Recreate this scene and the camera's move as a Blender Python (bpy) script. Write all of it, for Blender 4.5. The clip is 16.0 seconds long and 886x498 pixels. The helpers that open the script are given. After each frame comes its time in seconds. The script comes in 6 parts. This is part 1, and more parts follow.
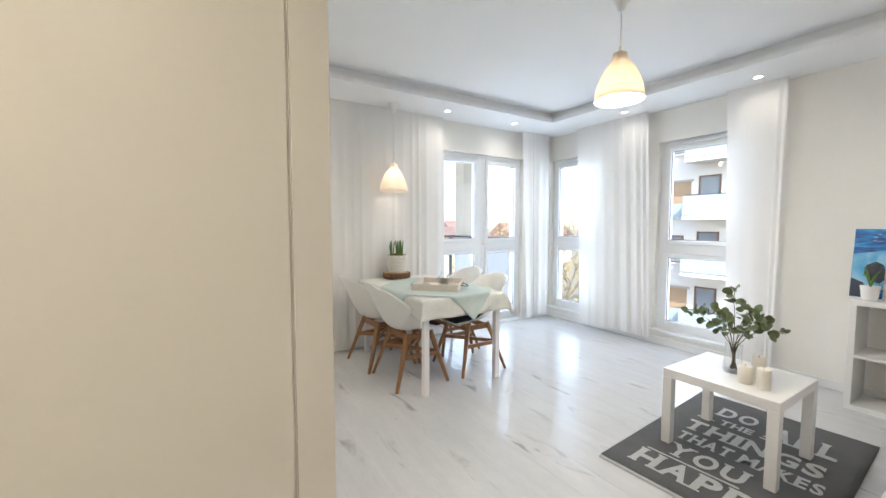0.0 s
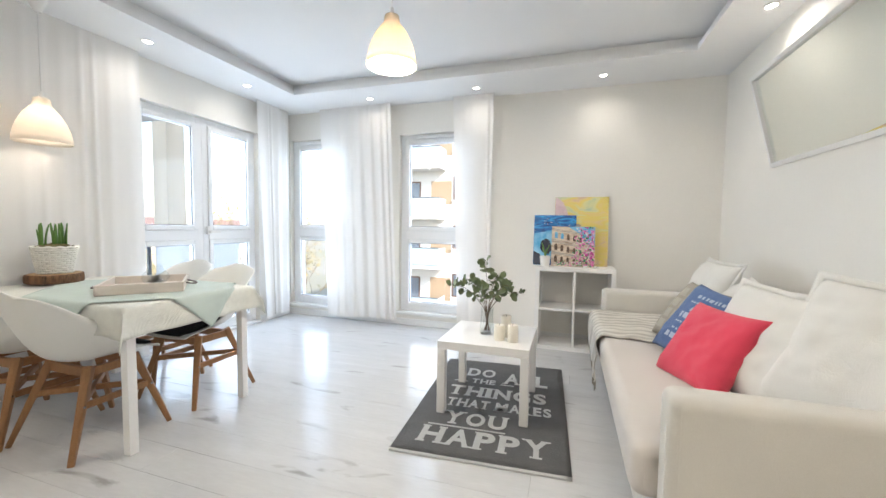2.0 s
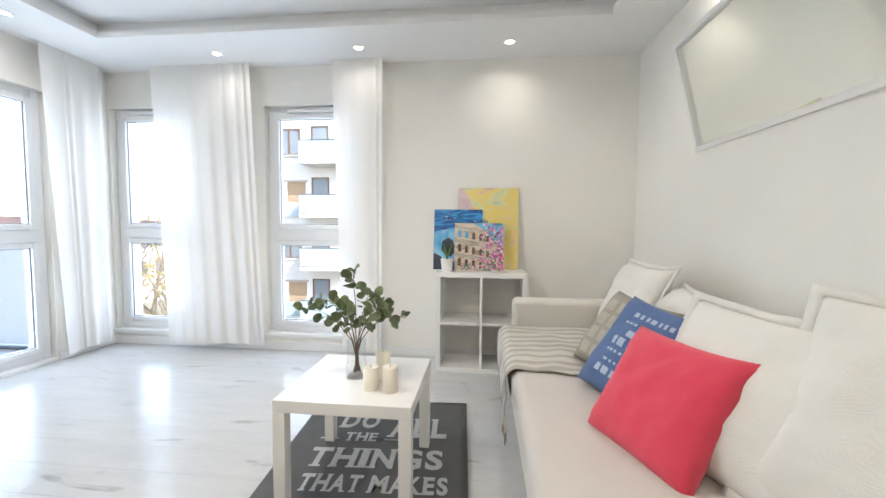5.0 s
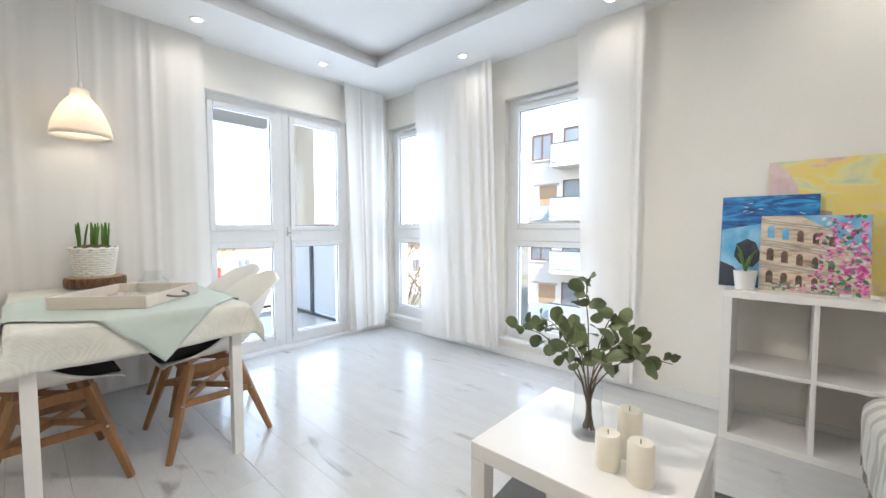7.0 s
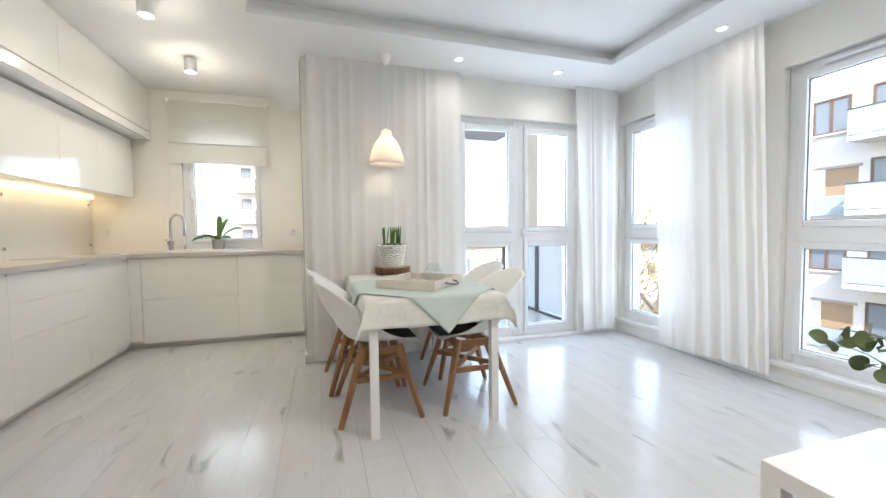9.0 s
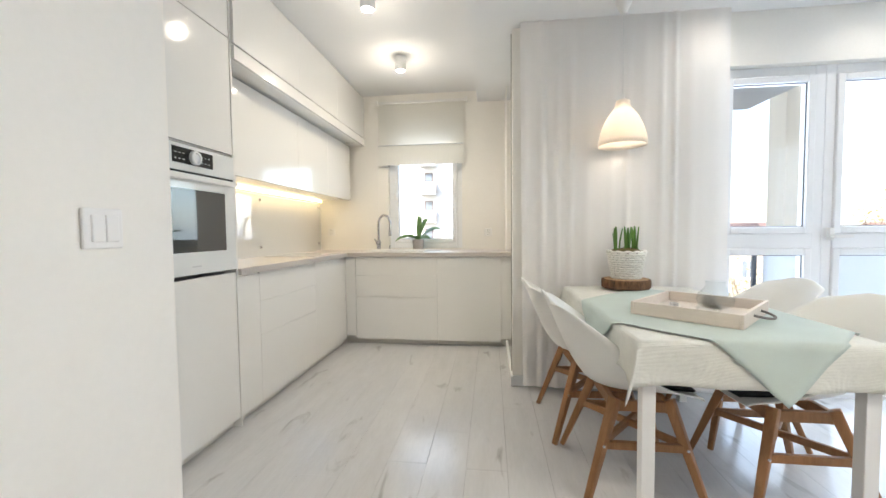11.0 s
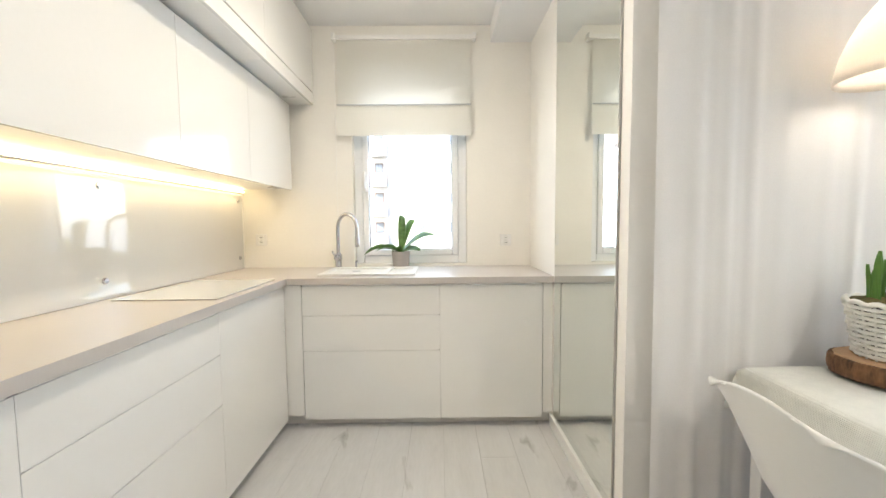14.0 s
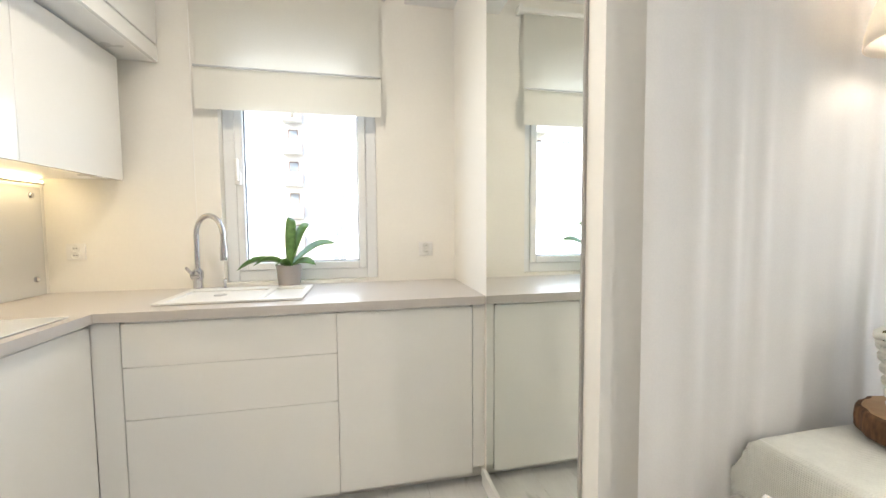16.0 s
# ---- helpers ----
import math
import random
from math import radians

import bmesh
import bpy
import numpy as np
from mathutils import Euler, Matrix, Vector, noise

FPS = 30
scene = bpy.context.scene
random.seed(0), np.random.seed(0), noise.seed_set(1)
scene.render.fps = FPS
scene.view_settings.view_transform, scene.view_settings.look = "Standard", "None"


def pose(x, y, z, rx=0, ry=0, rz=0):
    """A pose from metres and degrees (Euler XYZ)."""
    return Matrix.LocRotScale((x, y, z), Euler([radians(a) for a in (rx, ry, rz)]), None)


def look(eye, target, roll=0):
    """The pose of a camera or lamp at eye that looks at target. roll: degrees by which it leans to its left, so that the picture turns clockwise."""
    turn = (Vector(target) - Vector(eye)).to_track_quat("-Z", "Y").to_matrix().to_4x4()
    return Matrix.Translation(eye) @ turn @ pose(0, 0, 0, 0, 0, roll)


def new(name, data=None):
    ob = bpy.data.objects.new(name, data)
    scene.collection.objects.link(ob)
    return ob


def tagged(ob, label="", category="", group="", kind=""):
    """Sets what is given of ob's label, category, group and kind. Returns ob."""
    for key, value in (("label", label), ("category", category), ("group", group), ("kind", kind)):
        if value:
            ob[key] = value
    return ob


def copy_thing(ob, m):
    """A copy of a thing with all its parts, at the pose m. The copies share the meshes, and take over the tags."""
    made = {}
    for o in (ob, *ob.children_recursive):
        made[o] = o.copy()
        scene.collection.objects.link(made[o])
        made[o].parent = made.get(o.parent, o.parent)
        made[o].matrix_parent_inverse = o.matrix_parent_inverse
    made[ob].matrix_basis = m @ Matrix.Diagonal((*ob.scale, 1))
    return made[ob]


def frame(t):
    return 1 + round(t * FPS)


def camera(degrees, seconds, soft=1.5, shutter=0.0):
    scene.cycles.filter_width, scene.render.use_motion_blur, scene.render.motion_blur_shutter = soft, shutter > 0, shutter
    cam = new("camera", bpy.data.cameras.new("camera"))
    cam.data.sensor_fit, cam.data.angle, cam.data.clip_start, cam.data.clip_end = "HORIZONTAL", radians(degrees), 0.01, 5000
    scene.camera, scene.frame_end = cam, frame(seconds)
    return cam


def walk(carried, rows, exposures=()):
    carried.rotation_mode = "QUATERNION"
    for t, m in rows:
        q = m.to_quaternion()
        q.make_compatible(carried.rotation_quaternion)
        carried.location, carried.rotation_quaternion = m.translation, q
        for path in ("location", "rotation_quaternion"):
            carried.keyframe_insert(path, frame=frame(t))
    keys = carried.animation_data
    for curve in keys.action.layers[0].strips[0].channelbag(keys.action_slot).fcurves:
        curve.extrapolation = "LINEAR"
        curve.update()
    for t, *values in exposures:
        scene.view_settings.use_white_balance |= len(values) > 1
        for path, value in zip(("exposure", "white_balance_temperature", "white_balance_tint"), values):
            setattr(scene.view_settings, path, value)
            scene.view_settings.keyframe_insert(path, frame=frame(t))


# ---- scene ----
cam = camera(98.0, 16.0)
PATH = [
    (0, (0.33, 0.189, 1.306), (1.389, 1.88, 1.18), 0.1),
    (0.5, (0.398, 0.371, 1.255), (1.708, 1.877, 1.128), 0.2),
    (1, (0.474, 0.543, 1.209), (2.004, 1.826, 1.082), 0.5),
    (1.5, (0.495, 0.648, 1.192), (2.259, 1.582, 1.064), 0.8),
    (2, (0.454, 0.653, 1.151), (2.352, 1.273, 1.035), 0.8),
    (2.5, (0.387, 0.601, 1.107), (2.351, 0.96, 0.997), 0.8),
    (3, (0.391, 0.537, 1.105), (2.381, 0.697, 0.996), 0.7),
    (3.2, (0.421, 0.532, 1.112), (2.415, 0.64, 1.002), 0.6),
    (5.5, (1.508, 0.649, 1.139), (3.48, 0.956, 1.015), 0.3),
    (6, (1.703, 0.724, 1.115), (3.606, 1.33, 1.0), 0.2),
    (6.5, (1.77, 0.741, 1.092), (3.49, 1.755, 0.973), -0.2),
    (7, (1.735, 0.696, 1.101), (3.218, 2.034, 0.997), 0.0),
    (7.5, (1.698, 0.637, 1.092), (2.97, 2.178, 0.989), -0.2),
    (8, (1.638, 0.599, 1.099), (2.751, 2.258, 0.995), -0.4),
    (8.5, (1.566, 0.606, 1.093), (2.458, 2.393, 0.997), -0.5),
    (9, (1.494, 0.669, 1.097), (2.094, 2.575, 1.006), -0.6),
    (9.5, (1.421, 0.79, 1.073), (1.73, 2.765, 1.002), -0.7),
    (10, (1.35, 0.953, 1.121), (1.438, 2.949, 1.029), -0.6),
    (10.2, (1.34, 0.992, 1.1), (1.352, 2.991, 1.023), -0.7),
    (12.3, (0.906, 1.93, 1.16), (0.47, 3.878, 1.038), 0.1),
    (12.5, (0.882, 2.006, 1.133), (0.482, 3.963, 1.029), -0.4),
    (13, (0.755, 2.245, 1.154), (0.545, 4.231, 1.039), -0.2),
    (13.5, (0.703, 2.465, 1.197), (0.649, 4.46, 1.068), -0.5),
    (14, (0.682, 2.713, 1.231), (0.699, 4.709, 1.101), -0.5),
    (14.5, (0.673, 2.984, 1.238), (0.683, 4.98, 1.109), -0.7),
    (15, (0.671, 3.226, 1.22), (0.684, 5.223, 1.098), -0.7),
    (15.5, (0.724, 3.339, 1.232), (0.865, 5.329, 1.104), -0.6),
    (16, (0.796, 3.262, 1.246), (1.206, 5.216, 1.125), -0.4),
]
EXPOSURES = [(0, 2.08), (1, 2.12), (2, 2.20), (3, 2.18), (5.5, 2.16), (6.5, 2.10), (8.5, 2.05), (10, 2.05), (12.5, 2.41), (14, 2.41), (16, 2.34)]
walk(cam, [(t, look(eye, target, roll)) for t, eye, target, roll in PATH], EXPOSURES)

# ---- world, sun, exposure ----
world = bpy.data.worlds.new("sky")
scene.world = world
world.use_nodes = True
wn = world.node_tree.nodes
sky = wn.new("ShaderNodeTexSky")
sky.sky_type, sky.sun_disc = "NISHITA", False
sky.sun_elevation, sky.sun_rotation = radians(38), radians(215)
sky.air_density, sky.dust_density, sky.ozone_density = 1.0, 1.6, 0.6
world.node_tree.links.new(sky.outputs[0], wn["Background"].inputs[0])
wn["Background"].inputs[1].default_value = 0.15
sun = new("sun", bpy.data.lights.new("sun", "SUN"))
sun.data.energy, sun.data.angle, sun.data.color = 2.0, radians(0.5), (1.0, 0.95, 0.87)
az = radians(215)
sun.matrix_world = look((12 * math.sin(az), 12 * math.cos(az), 9.4), (0, 0, 0))


def window_light(name, x, y, z, w, h, rz, power):
    """The sky's light in a window's opening."""
    ob = new(name, bpy.data.lights.new(name, "AREA"))
    ob.data.shape, ob.data.size, ob.data.size_y, ob.data.energy = "RECTANGLE", w, h, power
    ob.data.color = (0.66, 0.81, 1.0)
    ob.matrix_world = pose(x, y, z, 90, 0, rz)
    return ob


window_light("daylight_east_far", 4.78, 3.595, 1.25, 0.85, 2.0, 90, 4.0)
window_light("daylight_east_near", 4.78, 2.07, 1.2, 0.85, 2.0, 90, 4.0)
window_light("daylight_balcony", 3.38, 4.32, 1.15, 1.28, 2.1, 180, 9.0)
window_light("daylight_kitchen", 0.46, 5.82, 1.4, 0.75, 0.85, 180, 1.6)


def lamp(name, kind, x, y, z, power, color=(1.0, 0.935, 0.86), size=0.05, blend=0.6, cone=120):
    ob = new(name, bpy.data.lights.new(name, kind))
    ob.data.energy, ob.data.color = power, color
    ob.data.shadow_soft_size = size
    if kind == "SPOT":
        ob.data.spot_size, ob.data.spot_blend = radians(cone), blend
    ob.matrix_world = pose(x, y, z)
    return ob


# ---- materials ----
def mat(name, color, rough=0.5, metal=0.0, var=0.06, scale=3.0, fine=60.0, bump=0.0, bump_scale=200.0, coat=0.0,
        color2=None, spread=0.5, transmission=0.0, ior=1.45, stretch=(1, 1, 1), emit=0.0, sheen=0.0, per_object=0.0, rough_var=0.08):
    """A surface with variation at two scales, fine relief and uneven gloss."""
    m = bpy.data.materials.new(name)
    m.use_nodes = True
    n, links = m.node_tree.nodes, m.node_tree.links
    b = n["Principled BSDF"]
    tc = n.new("ShaderNodeTexCoord")
    mp = n.new("ShaderNodeMapping")
    mp.inputs["Scale"].default_value = stretch
    links.new(tc.outputs["Object"], mp.inputs[0])
    big, small = n.new("ShaderNodeTexNoise"), n.new("ShaderNodeTexNoise")
    for tex, s in ((big, scale), (small, fine)):
        tex.inputs["Scale"].default_value, tex.inputs["Detail"].default_value = s, 5
        links.new(mp.outputs[0], tex.inputs["Vector"])
    mix = n.new("ShaderNodeMix")
    mix.data_type = "FLOAT"
    mix.inputs[0].default_value = 0.4
    links.new(big.outputs[0], mix.inputs[2])
    links.new(small.outputs[0], mix.inputs[3])
    ramp = n.new("ShaderNodeValToRGB")
    lo, hi = 0.5 - spread * 0.4, 0.5 + spread * 0.4
    dark = color2 or tuple(c * (1 - var * 1.6) for c in color)
    ramp.color_ramp.elements[0].position, ramp.color_ramp.elements[0].color = lo, (*dark, 1)
    ramp.color_ramp.elements[1].position, ramp.color_ramp.elements[1].color = hi, (*(color if color2 else [min(1, c * (1 + var * 0.5)) for c in color]), 1)
    links.new(mix.outputs[0], ramp.inputs[0])
    out = ramp.outputs[0]
    if per_object:
        info, hsv, mr = n.new("ShaderNodeObjectInfo"), n.new("ShaderNodeHueSaturation"), n.new("ShaderNodeMapRange")
        mr.inputs[3].default_value, mr.inputs[4].default_value = 1 - per_object, 1 + per_object * 0.5
        links.new(info.outputs["Random"], mr.inputs[0])
        links.new(mr.outputs[0], hsv.inputs["Value"])
        links.new(out, hsv.inputs["Color"])
        out = hsv.outputs[0]
    links.new(out, b.inputs["Base Color"])
    rr = n.new("ShaderNodeMapRange")
    rr.inputs[3].default_value, rr.inputs[4].default_value = max(0.0, rough * (1 - rough_var * 3)), min(1.0, rough * (1 + rough_var * 3))
    links.new(big.outputs[0], rr.inputs[0])
    links.new(rr.outputs[0], b.inputs["Roughness"])
    b.inputs["Metallic"].default_value = metal
    b.inputs["Coat Weight"].default_value = coat
    b.inputs["Coat Roughness"].default_value = 0.04
    b.inputs["Transmission Weight"].default_value = transmission
    b.inputs["IOR"].default_value = ior
    b.inputs["Sheen Weight"].default_value = sheen
    if emit:
        links.new(out, b.inputs["Emission Color"])
        b.inputs["Emission Strength"].default_value = emit
    if bump:
        bn, bp = n.new("ShaderNodeTexNoise"), n.new("ShaderNodeBump")
        bn.inputs["Scale"].default_value, bn.inputs["Detail"].default_value = bump_scale, 4
        links.new(mp.outputs[0], bn.inputs["Vector"])
        links.new(bn.outputs[0], bp.inputs["Height"])
        bp.inputs["Strength"].default_value, bp.inputs["Distance"].default_value = bump, 0.004
        links.new(bp.outputs[0], b.inputs["Normal"])
    return m


def weave(m, scale, strength, depth=0.002, waves=("X", "Z")):
    """A woven relief over a material: two crossed sets of threads."""
    n, links = m.node_tree.nodes, m.node_tree.links
    tc, add, bp = n.new("ShaderNodeTexCoord"), n.new("ShaderNodeMath"), n.new("ShaderNodeBump")
    add.operation = "ADD"
    for k, axis in enumerate(waves):
        w = n.new("ShaderNodeTexWave")
        w.bands_direction = axis
        w.inputs["Scale"].default_value, w.inputs["Distortion"].default_value, w.inputs["Detail"].default_value = scale, 1.5, 2
        links.new(tc.outputs["Object"], w.inputs["Vector"])
        links.new(w.outputs["Fac"], add.inputs[k])
    links.new(add.outputs[0], bp.inputs["Height"])
    bp.inputs["Strength"].default_value, bp.inputs["Distance"].default_value = strength, depth
    links.new(bp.outputs[0], n["Principled BSDF"].inputs["Normal"])
    return m


def sheer(name, color, through_part, gap):
    """Thin cloth: scattered light passes it, and a little straight through the weave."""
    m = bpy.data.materials.new(name)
    m.use_nodes = True
    n, links = m.node_tree.nodes, m.node_tree.links
    n.remove(n["Principled BSDF"])
    out = n["Material Output"]
    tc, noise_t, ramp = n.new("ShaderNodeTexCoord"), n.new("ShaderNodeTexNoise"), n.new("ShaderNodeValToRGB")
    noise_t.inputs["Scale"].default_value, noise_t.inputs["Detail"].default_value = 220, 3
    links.new(tc.outputs["Object"], noise_t.inputs["Vector"])
    ramp.color_ramp.elements[0].color = (*[c * 0.93 for c in color], 1)
    ramp.color_ramp.elements[1].color = (*color, 1)
    links.new(noise_t.outputs[0], ramp.inputs[0])
    dif, tra, cle = n.new("ShaderNodeBsdfDiffuse"), n.new("ShaderNodeBsdfTranslucent"), n.new("ShaderNodeBsdfTransparent")
    a, b = n.new("ShaderNodeMixShader"), n.new("ShaderNodeMixShader")
    a.inputs[0].default_value, b.inputs[0].default_value = through_part, gap
    for s in (dif, tra):
        links.new(ramp.outputs[0], s.inputs["Color"])
    links.new(dif.outputs[0], a.inputs[1])
    links.new(tra.outputs[0], a.inputs[2])
    links.new(a.outputs[0], b.inputs[1])
    links.new(cle.outputs[0], b.inputs[2])
    links.new(b.outputs[0], out.inputs["Surface"])
    return m


def clear(name, tint=(1, 1, 1), gloss=0.08):
    """Flat window glass: clear, with a weak mirror on it."""
    m = bpy.data.materials.new(name)
    m.use_nodes = True
    n, links = m.node_tree.nodes, m.node_tree.links
    n.remove(n["Principled BSDF"])
    t, g, fr, mx = n.new("ShaderNodeBsdfTransparent"), n.new("ShaderNodeBsdfGlossy"), n.new("ShaderNodeMapRange"), n.new("ShaderNodeMixShader")
    lw, pw = n.new("ShaderNodeLayerWeight"), n.new("ShaderNodeMath")
    pw.operation = "POWER"
    pw.inputs[1].default_value = 4
    links.new(lw.outputs["Facing"], pw.inputs[0])
    links.new(pw.outputs[0], fr.inputs[0])
    fr.inputs[3].default_value, fr.inputs[4].default_value = 0.03, 0.5
    t.inputs[0].default_value = (*tint, 1)
    g.inputs["Roughness"].default_value = gloss * 0.1
    links.new(fr.outputs[0], mx.inputs[0])
    links.new(t.outputs[0], mx.inputs[1])
    links.new(g.outputs[0], mx.inputs[2])
    links.new(mx.outputs[0], n["Material Output"].inputs["Surface"])
    return m


def glow(name, color, strength):
    m = bpy.data.materials.new(name)
    m.use_nodes = True
    b = m.node_tree.nodes["Principled BSDF"]
    b.inputs["Base Color"].default_value = (*color, 1)
    b.inputs["Emission Color"].default_value = (*color, 1)
    b.inputs["Emission Strength"].default_value = strength
    return m


PAINT = mat("wall_paint", (0.855, 0.832, 0.782), 0.75, var=0.02, bump=0.08, bump_scale=300)
CEIL = mat("ceiling_paint", (0.84, 0.84, 0.84), 0.85, var=0.015, bump=0.05, bump_scale=250)
TRIM = mat("trim_paint", (0.82, 0.82, 0.81), 0.4, var=0.02)
PVC = mat("window_pvc", (0.84, 0.85, 0.86), 0.3, var=0.02, coat=0.2)
SEAL = mat("window_gasket", (0.25, 0.26, 0.28), 0.6, var=0.1)
LACQUER = mat("white_lacquer", (0.82, 0.81, 0.78), 0.12, var=0.012, coat=0.6, scale=1.5, rough_var=0.03)
SATIN = mat("satin_white", (0.80, 0.79, 0.76), 0.3, var=0.015, coat=0.1)
BEIGE = mat("beige_gloss", (0.58, 0.54, 0.46), 0.12, var=0.02, coat=0.6, scale=1.2)
GAPM = mat("shadow_gap", (0.42, 0.40, 0.37), 0.6, var=0.1)
PLINTH = mat("pale_plinth", (0.70, 0.68, 0.63), 0.35, var=0.05)
COUNTER = mat("worktop_laminate", (0.54, 0.505, 0.475), 0.30, var=0.02, scale=3, fine=90, rough_var=0.01)
WHITE = mat("white_furniture", (0.83, 0.82, 0.80), 0.32, var=0.012, coat=0.1)
PLASTIC = mat("chair_plastic", (0.84, 0.83, 0.79), 0.38, var=0.012, bump=0.04, bump_scale=600)
OAK = mat("oiled_oak", (0.40, 0.20, 0.085), 0.45, color2=(0.22, 0.10, 0.04), scale=6, fine=50, stretch=(9, 9, 1), spread=0.7, bump=0.15, bump_scale=60)
CHROME = mat("chrome", (0.55, 0.55, 0.57), 0.08, metal=1.0, var=0.02)
STEEL = mat("steel", (0.62, 0.62, 0.62), 0.3, metal=1.0, var=0.05)
DARKMETAL = mat("dark_metal", (0.10, 0.115, 0.14), 0.45, metal=0.4, var=0.1)
GLASS = clear("window_glass")
MIRROR = mat("mirror_silver", (0.90, 0.93, 0.90), 0.015, metal=1.0, var=0.004, rough_var=0.0)
SHEER = sheer("sheer_voile", (0.97, 0.95, 0.925), 0.24, 0.07)
BLIND = sheer("blind_cloth", (0.88, 0.87, 0.82), 0.42, 0.0)
LINEN = weave(mat("beige_linen", (0.725, 0.695, 0.635), 0.9, var=0.05, scale=5, fine=300, sheen=0.2), 190, 0.5)
PLANK = mat("whitewashed_oak", (0.645, 0.645, 0.645), 0.18, color2=(0.515, 0.515, 0.515), scale=2.2, fine=14, stretch=(6, 1.0, 1), spread=0.8, bump=0.03, bump_scale=40, per_object=0.02, rough_var=0.1)
JOINT = mat("floor_joint", (0.50, 0.495, 0.49), 0.7, var=0.1)
pn, pl = PLANK.node_tree.nodes, PLANK.node_tree.links
knots, kmap, kramp, kmix = pn.new("ShaderNodeTexNoise"), pn.new("ShaderNodeMapping"), pn.new("ShaderNodeValToRGB"), pn.new("ShaderNodeMix")
kmap.inputs["Scale"].default_value = (3.2, 1.0, 1.0)
pl.new(pn["Texture Coordinate"].outputs["Object"], kmap.inputs[0])
knots.inputs["Scale"].default_value, knots.inputs["Detail"].default_value, knots.inputs["Distortion"].default_value = 2.4, 6, 0.8
pl.new(kmap.outputs[0], knots.inputs["Vector"])
kramp.color_ramp.elements[0].position, kramp.color_ramp.elements[1].position = 0.62, 0.74
pl.new(knots.outputs[0], kramp.inputs[0])
kmix.data_type = "RGBA"
pl.new(kramp.outputs[0], kmix.inputs[0])
pb_ = pn["Principled BSDF"]
pl.new(pb_.inputs["Base Color"].links[0].from_socket, kmix.inputs[6])
kmix.inputs[7].default_value = (0.345, 0.335, 0.325, 1)
pl.new(kmix.outputs[2], pb_.inputs["Base Color"])
BULB = glow("spot_glow", (1.0, 0.93, 0.80), 5)
LED = glow("led_strip_glow", (1.0, 0.78, 0.42), 2.5)


# ---- building tools ----
def box(bm, x0, y0, z0, x1, y1, z1, bevel=0.0, segs=2):
    """Adds a block to bm."""
    v = [bm.verts.new(p) for p in ((x0, y0, z0), (x1, y0, z0), (x1, y1, z0), (x0, y1, z0), (x0, y0, z1), (x1, y0, z1), (x1, y1, z1), (x0, y1, z1))]
    fs = [bm.faces.new([v[i] for i in f]) for f in ((3, 2, 1, 0), (4, 5, 6, 7), (0, 1, 5, 4), (1, 2, 6, 5), (2, 3, 7, 6), (3, 0, 4, 7))]
    if bevel:
        edges = list({e for f in fs for e in f.edges})
        bmesh.ops.bevel(bm, geom=edges, offset=bevel, segments=segs, affect="EDGES", profile=0.5)
    return bm


def block(x0, y0, z0, x1, y1, z1, bevel=0.0, segs=2):
    return box(bmesh.new(), x0, y0, z0, x1, y1, z1, bevel, segs)


def blocks(rows, bevel=0.0):
    bm = bmesh.new()
    for r in rows:
        box(bm, *r, bevel)
    return bm


def lathe(profile, steps=32, cx=0.0, cy=0.0):
    """A turned body from (radius, height) rows."""
    bm = bmesh.new()
    rings = []
    for r, z in profile:
        if r < 1e-5:
            rings.append([bm.verts.new((cx, cy, z))])
        else:
            rings.append([bm.verts.new((cx + r * math.cos(2 * math.pi * k / steps), cy + r * math.sin(2 * math.pi * k / steps), z)) for k in range(steps)])
    for a, b in zip(rings, rings[1:]):
        for k in range(steps):
            q = [a[k % len(a)], a[(k + 1) % len(a)], b[(k + 1) % len(b)], b[k % len(b)]]
            q = list(dict.fromkeys(q))
            if len(q) > 2:
                bm.faces.new(q)
    return bm


def tube(points, radius, sides=10, bm=None, taper=1.0, flat=1.0):
    """A rod along points; taper: the last radius over the first."""
    bm = bm or bmesh.new()
    pts = [Vector(p) for p in points]
    rings, side = [], None
    for i, p in enumerate(pts):
        d = (pts[min(i + 1, len(pts) - 1)] - pts[max(i - 1, 0)]).normalized()
        if side is None:
            side = d.orthogonal().normalized()
        side = (side - d * side.dot(d)).normalized()
        up = d.cross(side)
        r = radius * (1 + (taper - 1) * i / max(1, len(pts) - 1))
        rings.append([bm.verts.new(p + r * (math.cos(2 * math.pi * k / sides) * side + flat * math.sin(2 * math.pi * k / sides) * up)) for k in range(sides)])
    for a, b in zip(rings, rings[1:]):
        for k in range(sides):
            bm.faces.new((a[k], a[(k + 1) % sides], b[(k + 1) % sides], b[k]))
    bm.faces.new(rings[0][::-1])
    bm.faces.new(rings[-1])
    return bm


